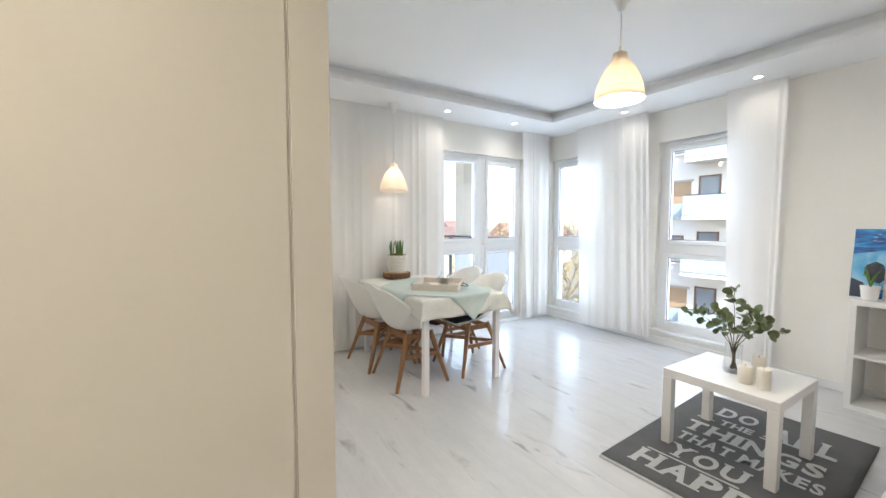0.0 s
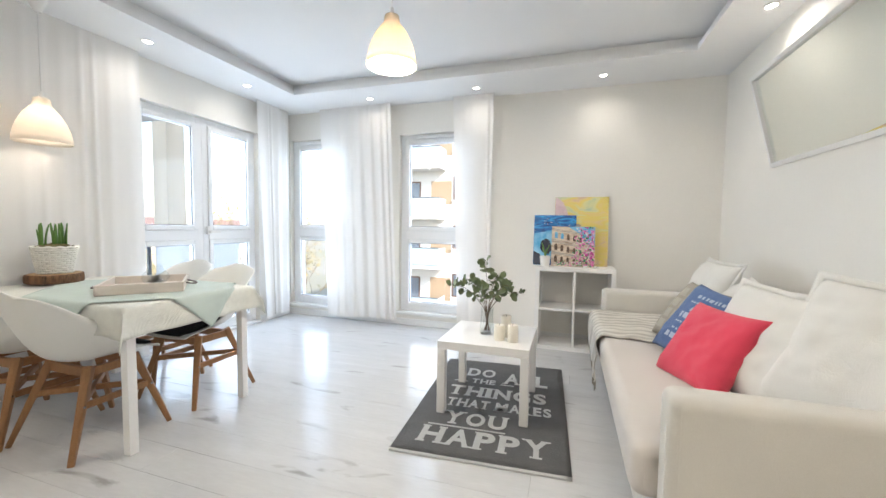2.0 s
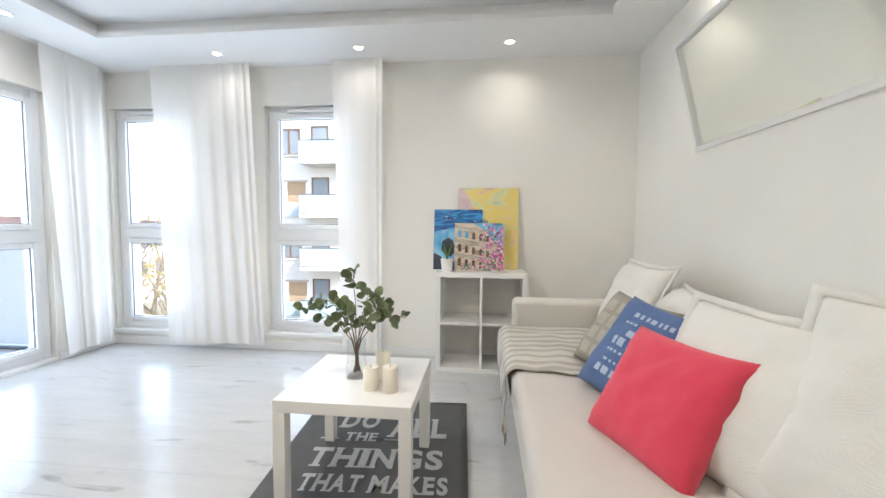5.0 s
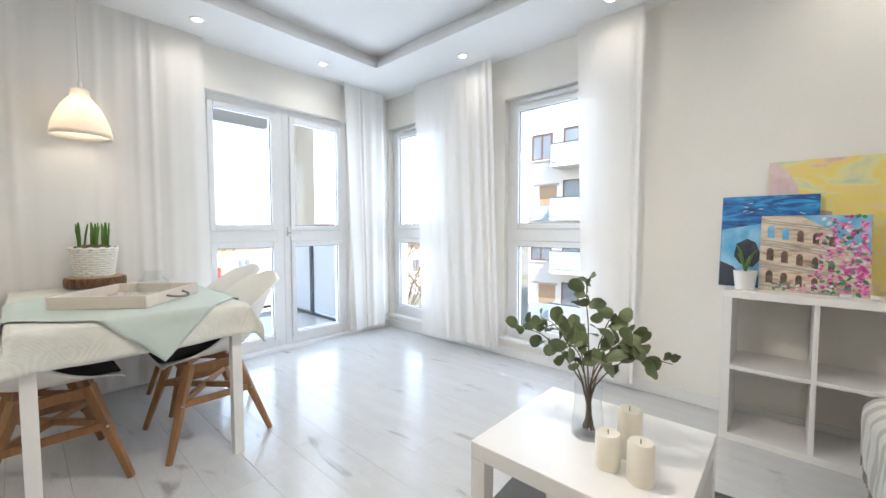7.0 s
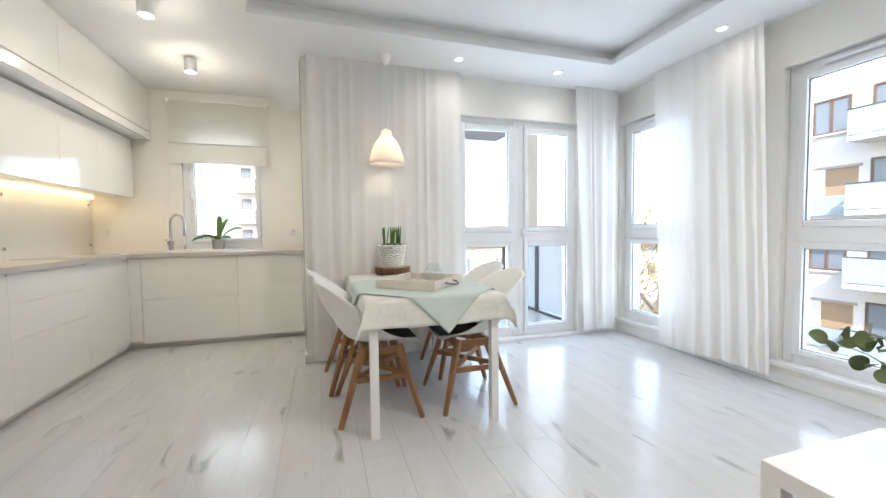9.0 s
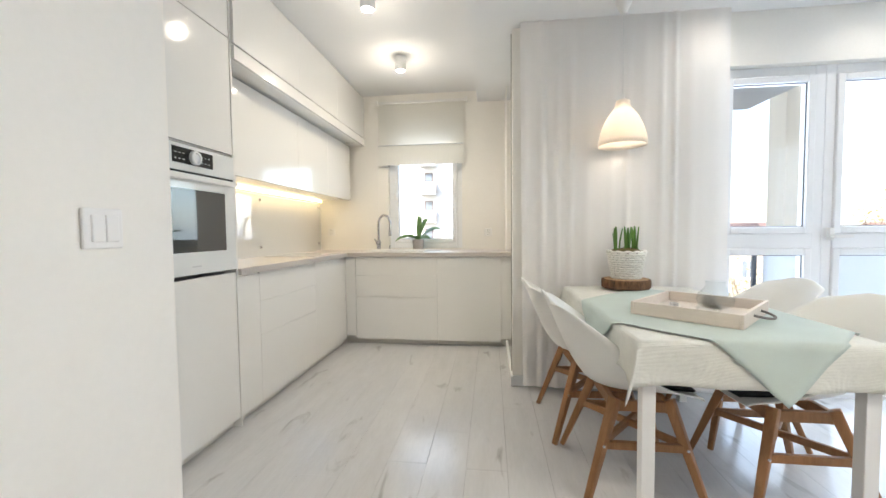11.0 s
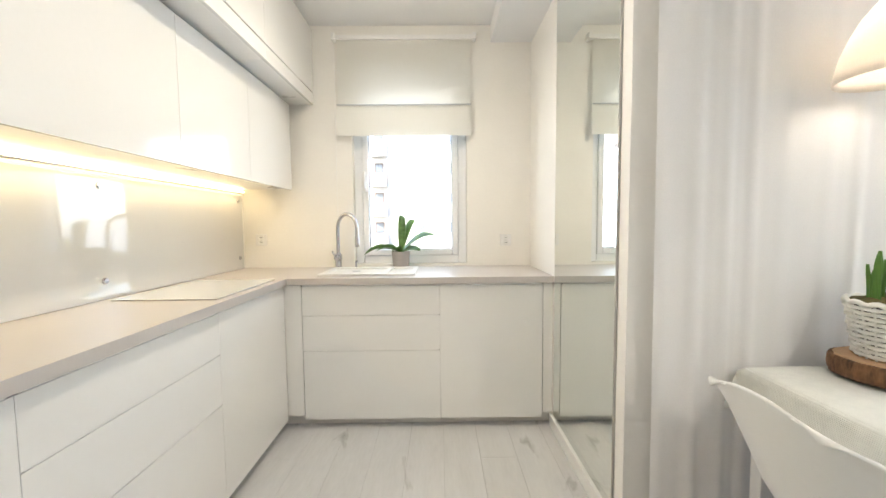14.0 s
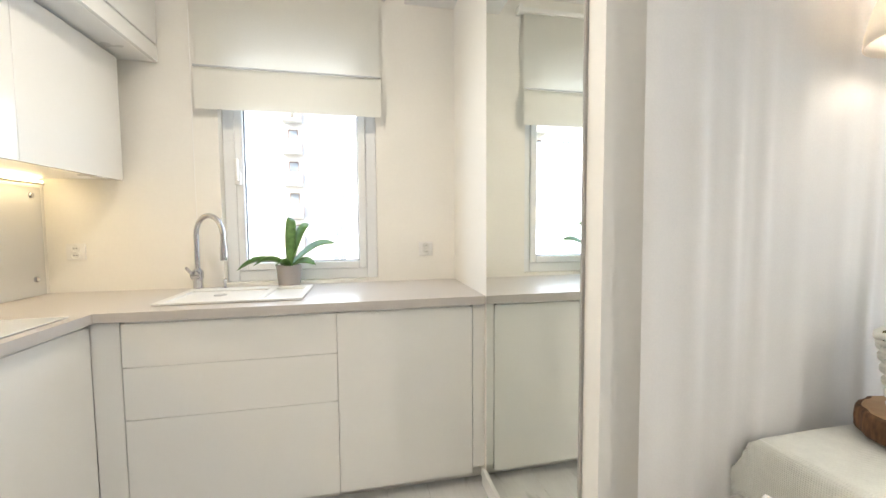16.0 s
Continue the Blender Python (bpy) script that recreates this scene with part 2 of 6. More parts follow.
def beam(a, b, w, d, w2=None, d2=None, bm=None, bevel=0.004):
    """A tapered wooden bar from a to b."""
    bm = bm or bmesh.new()
    a, b = Vector(a), Vector(b)
    ax = (b - a).normalized()
    side = ax.cross(Vector((0, 0, 1)))
    side = side.normalized() if side.length > 0.1 else Vector((1, 0, 0))
    up = side.cross(ax)
    v = []
    for p, ww, dd in ((a, w, d), (b, w2 or w, d2 or d)):
        v.append([bm.verts.new(p + side * sx * ww / 2 + up * sy * dd / 2) for sx, sy in ((-1, -1), (1, -1), (1, 1), (-1, 1))])
    fs = [bm.faces.new(v[0][::-1]), bm.faces.new(v[1])]
    fs += [bm.faces.new((v[0][k], v[0][(k + 1) % 4], v[1][(k + 1) % 4], v[1][k])) for k in range(4)]
    if bevel:
        bmesh.ops.bevel(bm, geom=list({e for f in fs for e in f.edges}), offset=bevel, segments=2, affect="EDGES", profile=0.5)
    return bm


def grid_mesh(nu, nv, place):
    """A sheet of nu x nv cells, place(u, v) gives each corner."""
    bm = bmesh.new()
    vs = [[bm.verts.new(place(i / nu, j / nv)) for i in range(nu + 1)] for j in range(nv + 1)]
    for j in range(nv):
        for i in range(nu):
            bm.faces.new((vs[j][i], vs[j][i + 1], vs[j + 1][i + 1], vs[j + 1][i]))
    return bm


def thing(name, bm=None, material=None, m=None, label="", category="", group="", kind="", smooth=None):
    """A top-level thing: a mesh, or with no bm an Empty."""
    ob = new(name, as_mesh(name, bm, material, smooth) if bm else None)
    if m is not None:
        ob.matrix_world = m
    return tagged(ob, label, category, group, kind)


def as_mesh(name, bm, material, smooth=None):
    bmesh.ops.recalc_face_normals(bm, faces=bm.faces)
    me = bpy.data.meshes.new(name)
    bm.to_mesh(me)
    bm.free()
    me.materials.append(material)
    me.shade_smooth()
    me.set_sharp_from_angle(angle=radians(smooth if smooth is not None else 38))
    if smooth is None:
        for p in me.polygons:
            p.use_smooth = max(abs(c) for c in p.normal) < 0.99999
    return me


def part(name, bm, material, parent, label="", m=None, smooth=None):
    ob = new(name, as_mesh(name, bm, material, smooth))
    ob.parent = parent
    if m is not None:
        ob.matrix_local = m
    if label:
        ob["label"] = label
    return ob


def shell(ob, thickness, offset=0.0):
    s = ob.modifiers.new("thickness", "SOLIDIFY")
    s.thickness, s.offset = thickness, offset
    return ob


def rounded(ob, levels=1):
    s = ob.modifiers.new("soft", "SUBSURF")
    s.levels = s.render_levels = levels
    return ob


def moved(bm, m):
    bmesh.ops.transform(bm, matrix=m, verts=bm.verts)
    return bm


# ---- setting ----
Z = 2.53      # underside of the dropped border
ZT = 2.65     # ceiling
EX, NY, SY, KY, KX, MX = 4.56, 4.08, -0.65, 5.57, -0.76, 1.355


def wall(name, rows, label):
    return thing(name, blocks(rows), PAINT, label=label, category="wall", kind="structure")


def wall_with_holes(name, axis, at, back, lo, hi, holes, label):
    """A wall along x ('y' fixed) or along y ('x' fixed) with openings (from, to, bottom, top)."""
    rows, cur = [], lo
    for a, b, z0, z1 in sorted(holes):
        rows += [(cur, a, 0.0, ZT), (a, b, 0.0, z0), (a, b, z1, ZT)]
        cur = b
    rows.append((cur, hi, 0.0, ZT))
    out = []
    for a, b, z0, z1 in rows:
        if b - a > 1e-4 and z1 - z0 > 1e-4:
            out.append((at, a, z0, back, b, z1) if axis == "x" else (a, at, z0, b, back, z1))
    return wall(name, out, label)


W1, W2 = (3.18, 4.055, 0.14, 2.205), (1.66, 2.535, 0.155, 2.195)
DOOR = (2.71, 4.05, 0.0, 2.185)
KW = (0.05, 0.885, 0.935, 2.30)
wall_with_holes("wall_east", "x", EX, EX + 0.28, SY - 0.28, NY + 0.28, [W1, W2], "white painted wall with two tall narrow windows")
wall_with_holes("wall_north", "y", NY, NY + 0.28, MX, EX, [DOOR], "white painted wall with a balcony door")
wall("wall_south", [(1.45, SY - 0.28, 0, EX, SY, ZT)], "white painted wall behind the sofa")
wall_with_holes("wall_kitchen_back", "y", KY, KY + 0.28, KX - 0.2, MX, [KW], "warm white painted wall with a kitchen window")
wall("wall_kitchen_west", [(KX - 0.2, 2.20, 0, KX, KY, ZT)], "white wall behind the kitchen units")
wall("wall_kitchen_east", [(MX, NY + 0.28, 0, MX + 0.20, KY + 0.28, ZT)], "white wall beside the kitchen with a mirror")
wall("wall_partition", [(-2.2, 1.15, 0, 0.375, 2.20, ZT)], "white wall block between hall and kitchen with a light switch")
# Unseen walls, added to close the hall and keep the sun out.
wall("wall_hall_south", [(-2.2, -1.40, 0, 1.45, -1.15, ZT)], "plain white wall closing the hall out of view")
wall("wall_hall_west", [(-2.4, -1.40, 0, -2.2, 2.20, ZT)], "plain white wall closing the hall out of view")

ceil = [(-2.4, -1.40, ZT, EX + 0.28, KY + 0.28, ZT + 0.18), (1.06, NY, Z, MX, KY, ZT)]
for z0, z1, back in ((Z, Z + 0.045, 0.0), (Z + 0.045, ZT, 0.05)):
    ceil += [(1.06, 3.49 + back, z0, 3.945 + back, NY, z1), (3.945 + back, SY, z0, EX, NY, z1), (1.06, SY, z0, 3.945 + back, -0.24 - back, z1)]
thing("ceiling", blocks(ceil), CEIL, label="white plasterboard ceiling with a dropped border round a shallow tray", category="ceiling", kind="structure")


# floor: a dark bed; its planks lie at the end of the file
FLOOR = thing("floor", block(-2.4, -1.40, -0.12, EX + 0.28, KY + 0.28, -0.012), JOINT, label="whitewashed wood plank floor with a satin sheen", category="floor", kind="structure")


def baseboards():
    rows = [(EX - 0.014, SY, 0, EX, NY, 0.075), (1.72, SY, 0, EX - 0.014, SY + 0.014, 0.075),
            (MX + 0.0, NY - 0.014, 0, DOOR[0], NY, 0.075), (DOOR[1], NY - 0.014, 0, EX - 0.014, NY, 0.075),
            (0.375, 1.15, 0, 0.387, 2.20, 0.06)]
    for r in rows:
        thing("baseboard", block(*r, 0.004), TRIM, label="white painted baseboard along the wall", category="baseboard", kind="structure")


baseboards()


def window(name, axis, at, span, transom, sill, label, handle=None):
    """A plastic window in an opening: frame, panes with gaskets, a sill. axis 'x': the wall stands across x."""
    a, b, z0, z1 = span
    win = thing(name, None, label=label, category="window", kind="structure")

    def put(part_name, u0, z0_, u1, z1_, d0, d1, material, bevel=0.006, to=None):
        r = (at + d0, u0, z0_, at + d1, u1, z1_) if axis == "x" else (u0, at + d0, z0_, u1, at + d1, z1_)
        return part(part_name, block(*r, bevel), material, to or win)

    f = 0.062
    for u0, u1, w0, w1 in ((a, a + f, z0, z1), (b - f, b, z0, z1), (a + f, b - f, z0, z0 + f), (a + f, b - f, z1 - f, z1)):
        put("window_frame", u0, w0, u1, w1, 0.06, 0.13, PVC)
    zs = [z0 + f] + ([transom] if transom else []) + [z1 - f]
    if transom:
        put("transom", a + f, transom - 0.05, b - f, transom + 0.05, 0.055, 0.13, PVC)
    for k in range(len(zs) - 1):
        lo, hi = zs[k] + (0.05 if k else 0.0), zs[k + 1] - (0.05 if k + 1 < len(zs) - 1 else 0.0)
        s = 0.045
        for u0, u1, w0, w1 in ((a + f, a + f + s, lo, hi), (b - f - s, b - f, lo, hi), (a + f + s, b - f - s, lo, lo + s), (a + f + s, b - f - s, hi - s, hi)):
            put("sash", u0, w0, u1, w1, 0.045, 0.12, PVC, 0.008)
        g = 0.006
        x0, x1, y0, y1 = a + f + s, b - f - s, lo + s, hi - s
        for u0, u1, w0, w1 in ((x0, x0 + g, y0, y1), (x1 - g, x1, y0, y1), (x0 + g, x1 - g, y0, y0 + g), (x0 + g, x1 - g, y1 - g, y1)):
            put("gasket", u0, w0, u1, w1, 0.066, 0.074, SEAL, 0.0)
        pane = put("pane", x0, y0, x1, y1, 0.082, 0.088, GLASS, 0.0)
        pane.visible_shadow = False
    if sill:
        r = (at - 0.035, a - 0.03, z0 - 0.03, at + 0.059, b + 0.03, z0 + 0.004) if axis == "x" else (a - 0.0, at - 0.0, z0 - 0.03, b + 0.0, at + 0.06, z0)
        part("window_sill", block(*r, 0.006), TRIM, win)
    return win


win_a = window("window_1", "x", EX, W1, 1.05, True, "tall white plastic window with a transom")
win_b = window("window_2", "x", EX, W2, 1.05, True, "tall white plastic window with a transom and a trickle vent")
part("trickle_vent", block(EX + 0.025, W2[0] + 0.2, W2[3] - 0.05, EX + 0.06, W2[1] - 0.2, W2[3] - 0.025, 0.006), PVC, win_b)
part("trickle_vent", block(EX + 0.025, W1[0] + 0.2, W1[3] - 0.05, EX + 0.06, W1[1] - 0.2, W1[3] - 0.025, 0.006), PVC, win_a)
win_k = window("window_3", "y", KY, KW, None, False, "white plastic kitchen window over the worktop")
part("window_handle", blocks([(0.115, KY + 0.02, 1.48, 0.145, KY + 0.05, 1.55), (0.122, KY - 0.0, 1.50, 0.138, KY + 0.03, 1.62)], 0.004), WHITE, win_k)
mid = (DOOR[0] + DOOR[1]) / 2
door_l = window("door_1", "y", NY, (DOOR[0], mid, 0.03, DOOR[3]), 1.035, False, "white plastic glazed balcony door leaf")
door_r = window("door_2", "y", NY, (mid, DOOR[1], 0.03, DOOR[3]), 1.035, False, "white plastic glazed balcony door leaf with a handle")
part("door_handle", blocks([(mid + 0.02, NY + 0.02, 1.04, mid + 0.05, NY + 0.05, 1.12), (mid + 0.026, NY - 0.01, 1.055, mid + 0.044, NY + 0.03, 1.075), (mid + 0.026, NY - 0.012, 1.055, mid + 0.14, NY + 0.0, 1.075)], 0.004), WHITE, door_r)
thing("door_threshold", block(DOOR[0], NY - 0.01, -0.005, DOOR[1], NY + 0.16, 0.03, 0.006), PVC, label="white plastic threshold of the balcony door", category="threshold", kind="structure")


def curtain(along, a, b, at, z0, z1, seed, slant=0.0, narrow=0.0, folds=None):
    """A sheer curtain hanging in uneven folds; slant: how far its foot is drawn aside, narrow: how far it is gathered there."""
    rnd = random.Random(seed)
    n = folds or max(3, int((b - a) / 0.115))
    phase, amps = [rnd.uniform(0, 6.3) for _ in range(8)], [rnd.uniform(0.35, 1.35) for _ in range(n + 3)]

    def place(u, v):
        k = u * n + 0.35 * math.sin(4.1 * u + phase[6]) + 0.22 * math.sin(11 * u + phase[7])
        i = min(max(k + 1, 0), n + 1)
        j = int(i)
        wide = amps[j] + (amps[min(j + 1, n + 2)] - amps[j]) * (i - j)
        low = 1 - v
        fold = math.sin(2 * math.pi * k + 0.6 * low * math.sin(2.3 * k + phase[1])) + 0.25 * math.sin(4 * math.pi * k + phase[0] + 1.5 * low)
        amp = 0.0115 * wide * (0.55 + 0.55 * low) * (0.7 + 0.45 * math.sin(4.3 * u + phase[5]))
        s = a + (b - a) * u + 0.010 * math.sin(2 * k + phase[2]) + low * (slant + narrow * (0.5 - u)) + 0.018 * low * math.sin(7 * u + phase[3])
        d = at + amp * fold + 0.010 * low * math.sin(9 * u + phase[4])
        zz = z0 + (z1 - z0) * v + (0.010 * math.sin(6 * u + phase[5]) if v == 0 else 0)
        return (s, d, zz) if along == "x" else (d, s, zz)

    off = Vector((0, -0.004, 0)) if along == "x" else Vector((-0.004, 0, 0))
    ob = thing("curtain", None, label="sheer white voile curtain hanging in soft folds", category="curtain", group="sheer curtains at the windows")
    part("cloth", grid_mesh(n * 14, 28, place), SHEER, ob, smooth=180)
    part("heading_tape", grid_mesh(n * 14, 1, lambda u, v: tuple(Vector(place(u, 1.0)) + Vector((0, 0, -0.05 * (1 - v))) + off)), SHEER, ob, smooth=180)
    part("hem", grid_mesh(n * 14, 4, lambda u, v: tuple(Vector(place(u, 0.115 * v)) + off)), SHEER, ob, smooth=180)
    return ob


curtain("x", 1.41, 2.72, NY - 0.065, 0.03, Z, 1)
curtain("x", 3.94, 4.44, NY - 0.09, 0.06, Z, 2, slant=0.05, narrow=0.10)
curtain("y", 2.60, 3.55, EX - 0.10, 0.06, Z, 3, slant=-0.09)
curtain("y", 1.42, 1.86, EX - 0.10, 0.06, Z, 4, slant=-0.05, narrow=0.10)


# ---- lamps of the ceiling ----
def recessed_spot(x, y, z, power, cone=135, size=0.04):
    ob = thing("recessed_spotlight", m=pose(x, y, z), label="small round white recessed ceiling spotlight, lit", category="spotlight", group="recessed spotlights")
    part("trim_ring", lathe([(0.030, -0.001), (0.032, -0.006), (0.042, -0.006), (0.045, -0.0005), (0.030, -0.0005)], 28), TRIM, ob)
    part("bulb", lathe([(0.0, -0.004), (0.02, -0.0038), (0.0295, -0.001)], 24), BULB, ob)
    lamp("spot_light", "SPOT", x, y, z - 0.02, power, cone=cone, size=size, blend=1.0, color=(1.0, 0.90, 0.77) if x < 1 else (1.0, 0.935, 0.86))


SPOTS = [(2.62, 3.755), (3.575, 3.755), (4.265, 2.76), (4.265, 1.575), (4.265, 0.405), (3.39, -0.48), (2.3, -0.48)]
for sx, sy in SPOTS:
    recessed_spot(sx, sy, Z, (1.0 if sy > 1 else 1.7) if sx > 4 else 1.8 if sy > 1 else 4.2, 165)


for sx, sy in ((-0.2, 0.35), (-1.2, 0.35)):
    recessed_spot(sx, sy, ZT, 24, 160, 0.12)


def surface_spot(x, y, power):
    ob = thing("surface_spotlight", m=pose(x, y, ZT), label="white cylinder spotlight mounted on the kitchen ceiling, lit", category="spotlight", group="kitchen ceiling spotlights")
    part("housing", lathe([(0.0, 0.0), (0.048, 0.0), (0.048, -0.115), (0.044, -0.12), (0.036, -0.12), (0.034, -0.105), (0.0, -0.105)], 32), TRIM, ob)
    part("bulb", lathe([(0.0, -0.110), (0.020, -0.110), (0.032, -0.107), (0.0, -0.107)], 24), BULB, ob)
    lamp("spot_light", "SPOT", x, y, ZT - 0.14, power, cone=165, size=0.03, blend=1.0, color=(1.0, 0.89, 0.74))
    # Added fill lamp below the housing, brightens the ceiling in place of bounced light.
    lamp("bulb_spill", "POINT", x, y, ZT - 0.17, 0.16 * power, size=0.04, color=(1.0, 0.89, 0.74))


surface_spot(0.42, 4.66, 6.8)
surface_spot(0.43, 3.72, 4.4)


def pendant(x, y, z_bottom, z_canopy, power, label):
    ob = thing("pendant_lamp", m=pose(x, y, z_bottom), label=label, category="pendant lamp", group="bell pendant lamps")
    prof = [(0.142, 0.0), (0.140, 0.03), (0.130, 0.08), (0.112, 0.13), (0.088, 0.18), (0.062, 0.215), (0.046, 0.235), (0.042, 0.262), (0.040, 0.275), (0.028, 0.282), (0.012, 0.284)]
    s = part("shade", lathe(prof, 48), SHADE if power > 4 else SHADE_B, ob, "frosted white bell shade glowing warm", smooth=80)
    shell(s, 0.004, -1)
    part("bulb", lathe([(0.0, 0.08), (0.02, 0.086), (0.034, 0.11), (0.034, 0.13), (0.018, 0.17), (0.0, 0.175)], 24), PBULB, ob, smooth=80)
    part("lamp_holder", lathe([(0.0, 0.165), (0.022, 0.165), (0.022, 0.27), (0.011, 0.285), (0.011, 0.32), (0.0, 0.32)], 20), WHITE, ob)
    top = z_canopy - z_bottom
    part("cord", tube([(0, 0, 0.31), (0, 0, top - 0.05)], 0.0035, 8), WHITE, ob)
    part("ceiling_cup", lathe([(0.0, top - 0.08), (0.018, top - 0.08), (0.045, top - 0.02), (0.052, top), (0.0, top)], 28), WHITE, ob)
    lamp("pendant_light", "POINT", x, y, z_bottom + (0.03 if power > 4 else 0.14), power, size=0.05)


# One frosted shade in two tones: darkened for the strong lamp, paler for the weak.
SHADE = sheer("frosted_shade", (0.66, 0.585, 0.49), 0.21, 0.0)
SHADE_B = sheer("frosted_shade_pale", (0.92, 0.86, 0.78), 0.55, 0.0)
PBULB = glow("pendant_bulb_glow", (1.0, 0.85, 0.64), 2)
pendant(2.49, 1.64, 2.055, ZT, 12.5, "white bell pendant lamp over the coffee table, lit")
pendant(2.02, 3.845, 1.645, Z, 1.15, "white bell pendant lamp over the dining table, lit")

# ---- hall cupboards ----
def cupboard_front(x0, x1, y, side, z1, material, label):
    """A glossy built-in cupboard: narrow side panel and sliding doors. side: +1 faces +y."""
    ob = thing("built_in_cupboard", None, label=label, category="cupboard")
    d = 0.05 * side
    ys = lambda p, q: (min(y + p, y + q), max(y + p, y + q))
    p0, p1 = ys(0, -d)
    part("side_panel", block(x1 - 0.085, p0, 0.0, x1, p1, z1, 0.002), material, ob)
    q0, q1 = ys(-0.004 * side, -d)
    w = (x1 - 0.089 - x0) / 2
    for k in range(2):
        g0, g1 = ys(-0.009 * side, -0.03 * side)
        part("gap_strip", block(x0 + (k + 1) * w - 0.006, g0, 0.02, x0 + (k + 1) * w + 0.007, g1, z1), material, ob)
        part("sliding_door", block(x0 + k * w + 0.002, q0, 0.02, x0 + (k + 1) * w - 0.002, q1, z1, 0.002), material, ob)
    return ob


cupboard_front(-2.19, 0.585, 1.08, -1, ZT - 0.002, BEIGE, "glossy beige built-in hall cupboard with sliding doors")
thing("wall_cupboard_filler", block(-2.19, 1.132, 0, 0.58, 1.149, ZT - 0.002), PAINT, label="white wall edge behind the hall cupboard", category="wall", kind="structure")
cupboard_front(-1.6, 1.50, -0.42, 1, ZT - 0.11, LACQUER, "glossy white built-in cupboard beside the sofa wall")
thing("wall_hall_return", block(-1.6, -1.14, 0, 1.44, -0.472, ZT - 0.11), PAINT, label="white wall body behind the cupboard", category="wall", kind="structure")
sw = thing("light_switch", None, label="white double rocker light switch on the wall end", category="light switch")
part("cover_plate", block(0.375, 1.97, 1.09, 0.385, 2.056, 1.176, 0.004), WHITE, sw)
part("rocker", block(0.383, 1.984, 1.104, 0.391, 2.012, 1.162, 0.003), WHITE, sw)
part("rocker", block(0.383, 2.014, 1.104, 0.391, 2.042, 1.162, 0.003), WHITE, sw)

# ---- kitchen ----
CT = 0.918                       # worktop height
FX, FY = -0.24, 4.98              # faces of the west and back units


def front_x(parent, name, y0, y1, z0, z1, x=FX):
    """A handleless front facing +x, its upper edge bevelled back for the fingers."""
    return part(name, block(x - 0.018, y0 + 0.0008, z0, x, y1 - 0.0008, z1, 0.001), LACQUER, parent)


def front_y(parent, name, x0, x1, z0, z1, y=FY):
    return part(name, block(x0 + 0.0008, y, z0, x1 - 0.0008, y + 0.018, z1, 0.001), LACQUER, parent)


def lip(parent, axis, a, b, z):
    """The slanted finger groove at a front's top edge."""
    if axis == "x":
        part("finger_groove", blocks([(FX - 0.020, a + 0.012, z - 0.004, FX - 0.004, b - 0.012, z + 0.012)]), SATIN, parent)
    else:
        part("finger_groove", blocks([(a + 0.012, FY + 0.004, z - 0.004, b - 0.012, FY + 0.020, z + 0.012)]), SATIN, parent)


def base_units():
    # west run: narrow door, drawers, corner door
    for y0, y1, kind in ((3.325, 3.53, "door"), (3.53, 4.30, "drawers"), (4.30, 4.975, "door")):
        u = thing("base_cabinet", None, label="glossy white handleless kitchen base cabinet with " + ("three drawers" if kind == "drawers" else "one door"), category="cabinet", group="kitchen base cabinets")
        part("body", block(KX, y0 + 0.001, 0.085, FX - 0.020, y1 - 0.001, 0.876), SATIN, u)
        if kind == "door":
            front_x(u, "door", y0, y1, 0.055, 0.868)
            lip(u, "x", y0, y1, 0.868)
        else:
            for z0, z1 in ((0.055, 0.476), (0.480, 0.690), (0.694, 0.868)):
                front_x(u, "drawer_front", y0, y1, z0, z1)
                lip(u, "x", y0, y1, z1)
        part("plinth", block(KX, y0 + 0.001, 0.0, FX - 0.045, y1 - 0.001, 0.085), PLINTH, u)
    # back run: filler, drawers, door, filler
    for x0, x1, kind in ((-0.14, 0.68, "drawers"), (0.68, 1.295, "door")):
        u = thing("base_cabinet", None, label="glossy white handleless kitchen base cabinet with " + ("three drawers under the sink" if kind == "drawers" else "one wide door"), category="cabinet", group="kitchen base cabinets")
        part("body", block(x0 + 0.001, FY + 0.020, 0.085, x1 - 0.001, KY, 0.876), SATIN, u)
        if kind == "door":
            front_y(u, "door", x0, x1, 0.055, 0.868)
            lip(u, "y", x0, x1, 0.868)
        else:
            for z0, z1 in ((0.055, 0.475), (0.479, 0.690), (0.694, 0.868)):
                front_y(u, "drawer_front", x0, x1, z0, z1)
                lip(u, "y", x0, x1, z1)
        part("plinth", block(x0 + 0.001, FY + 0.06, 0.0, x1 - 0.001, KY, 0.085), PLINTH, u)
    thing("filler_panel", block(1.297, FY + 0.002, 0.085, MX - 0.001, FY + 0.02, 0.876, 0.001), LACQUER, label="narrow glossy white filler strip beside the mirror", category="panel")
    thing("filler_panel", block(FX - 0.0, FY - 0.003, 0.085, -0.142, FY + 0.016, 0.876, 0.001), LACQUER, label="glossy white corner filler strip between the base cabinets", category="panel")

    thing("plinth_return", blocks([(KX, 4.976, 0.0, FX - 0.06, 5.039, 0.085), (KX, 5.04, 0.0, -0.14, KY, 0.085)]), PLINTH, label="pale plinth in the corner between the base cabinets", category="plinth", kind="structure")
    thing("plinth_end", block(1.2955, 5.04, 0.0, MX - 0.001, KY, 0.085), PLINTH, label="pale plinth end beside the mirror", category="plinth", kind="structure")


base_units()
worktop = thing("worktop", None, label="grey-beige stone-look laminate worktop in an L shape", category="worktop")
part("slab", block(KX, 3.330, 0.880, -0.218, 4.9595, CT, 0.0006, 1), COUNTER, worktop)
part("slab", block(KX, 4.96, 0.880, MX - 0.002, KY, CT, 0.0006, 1), COUNTER, worktop)


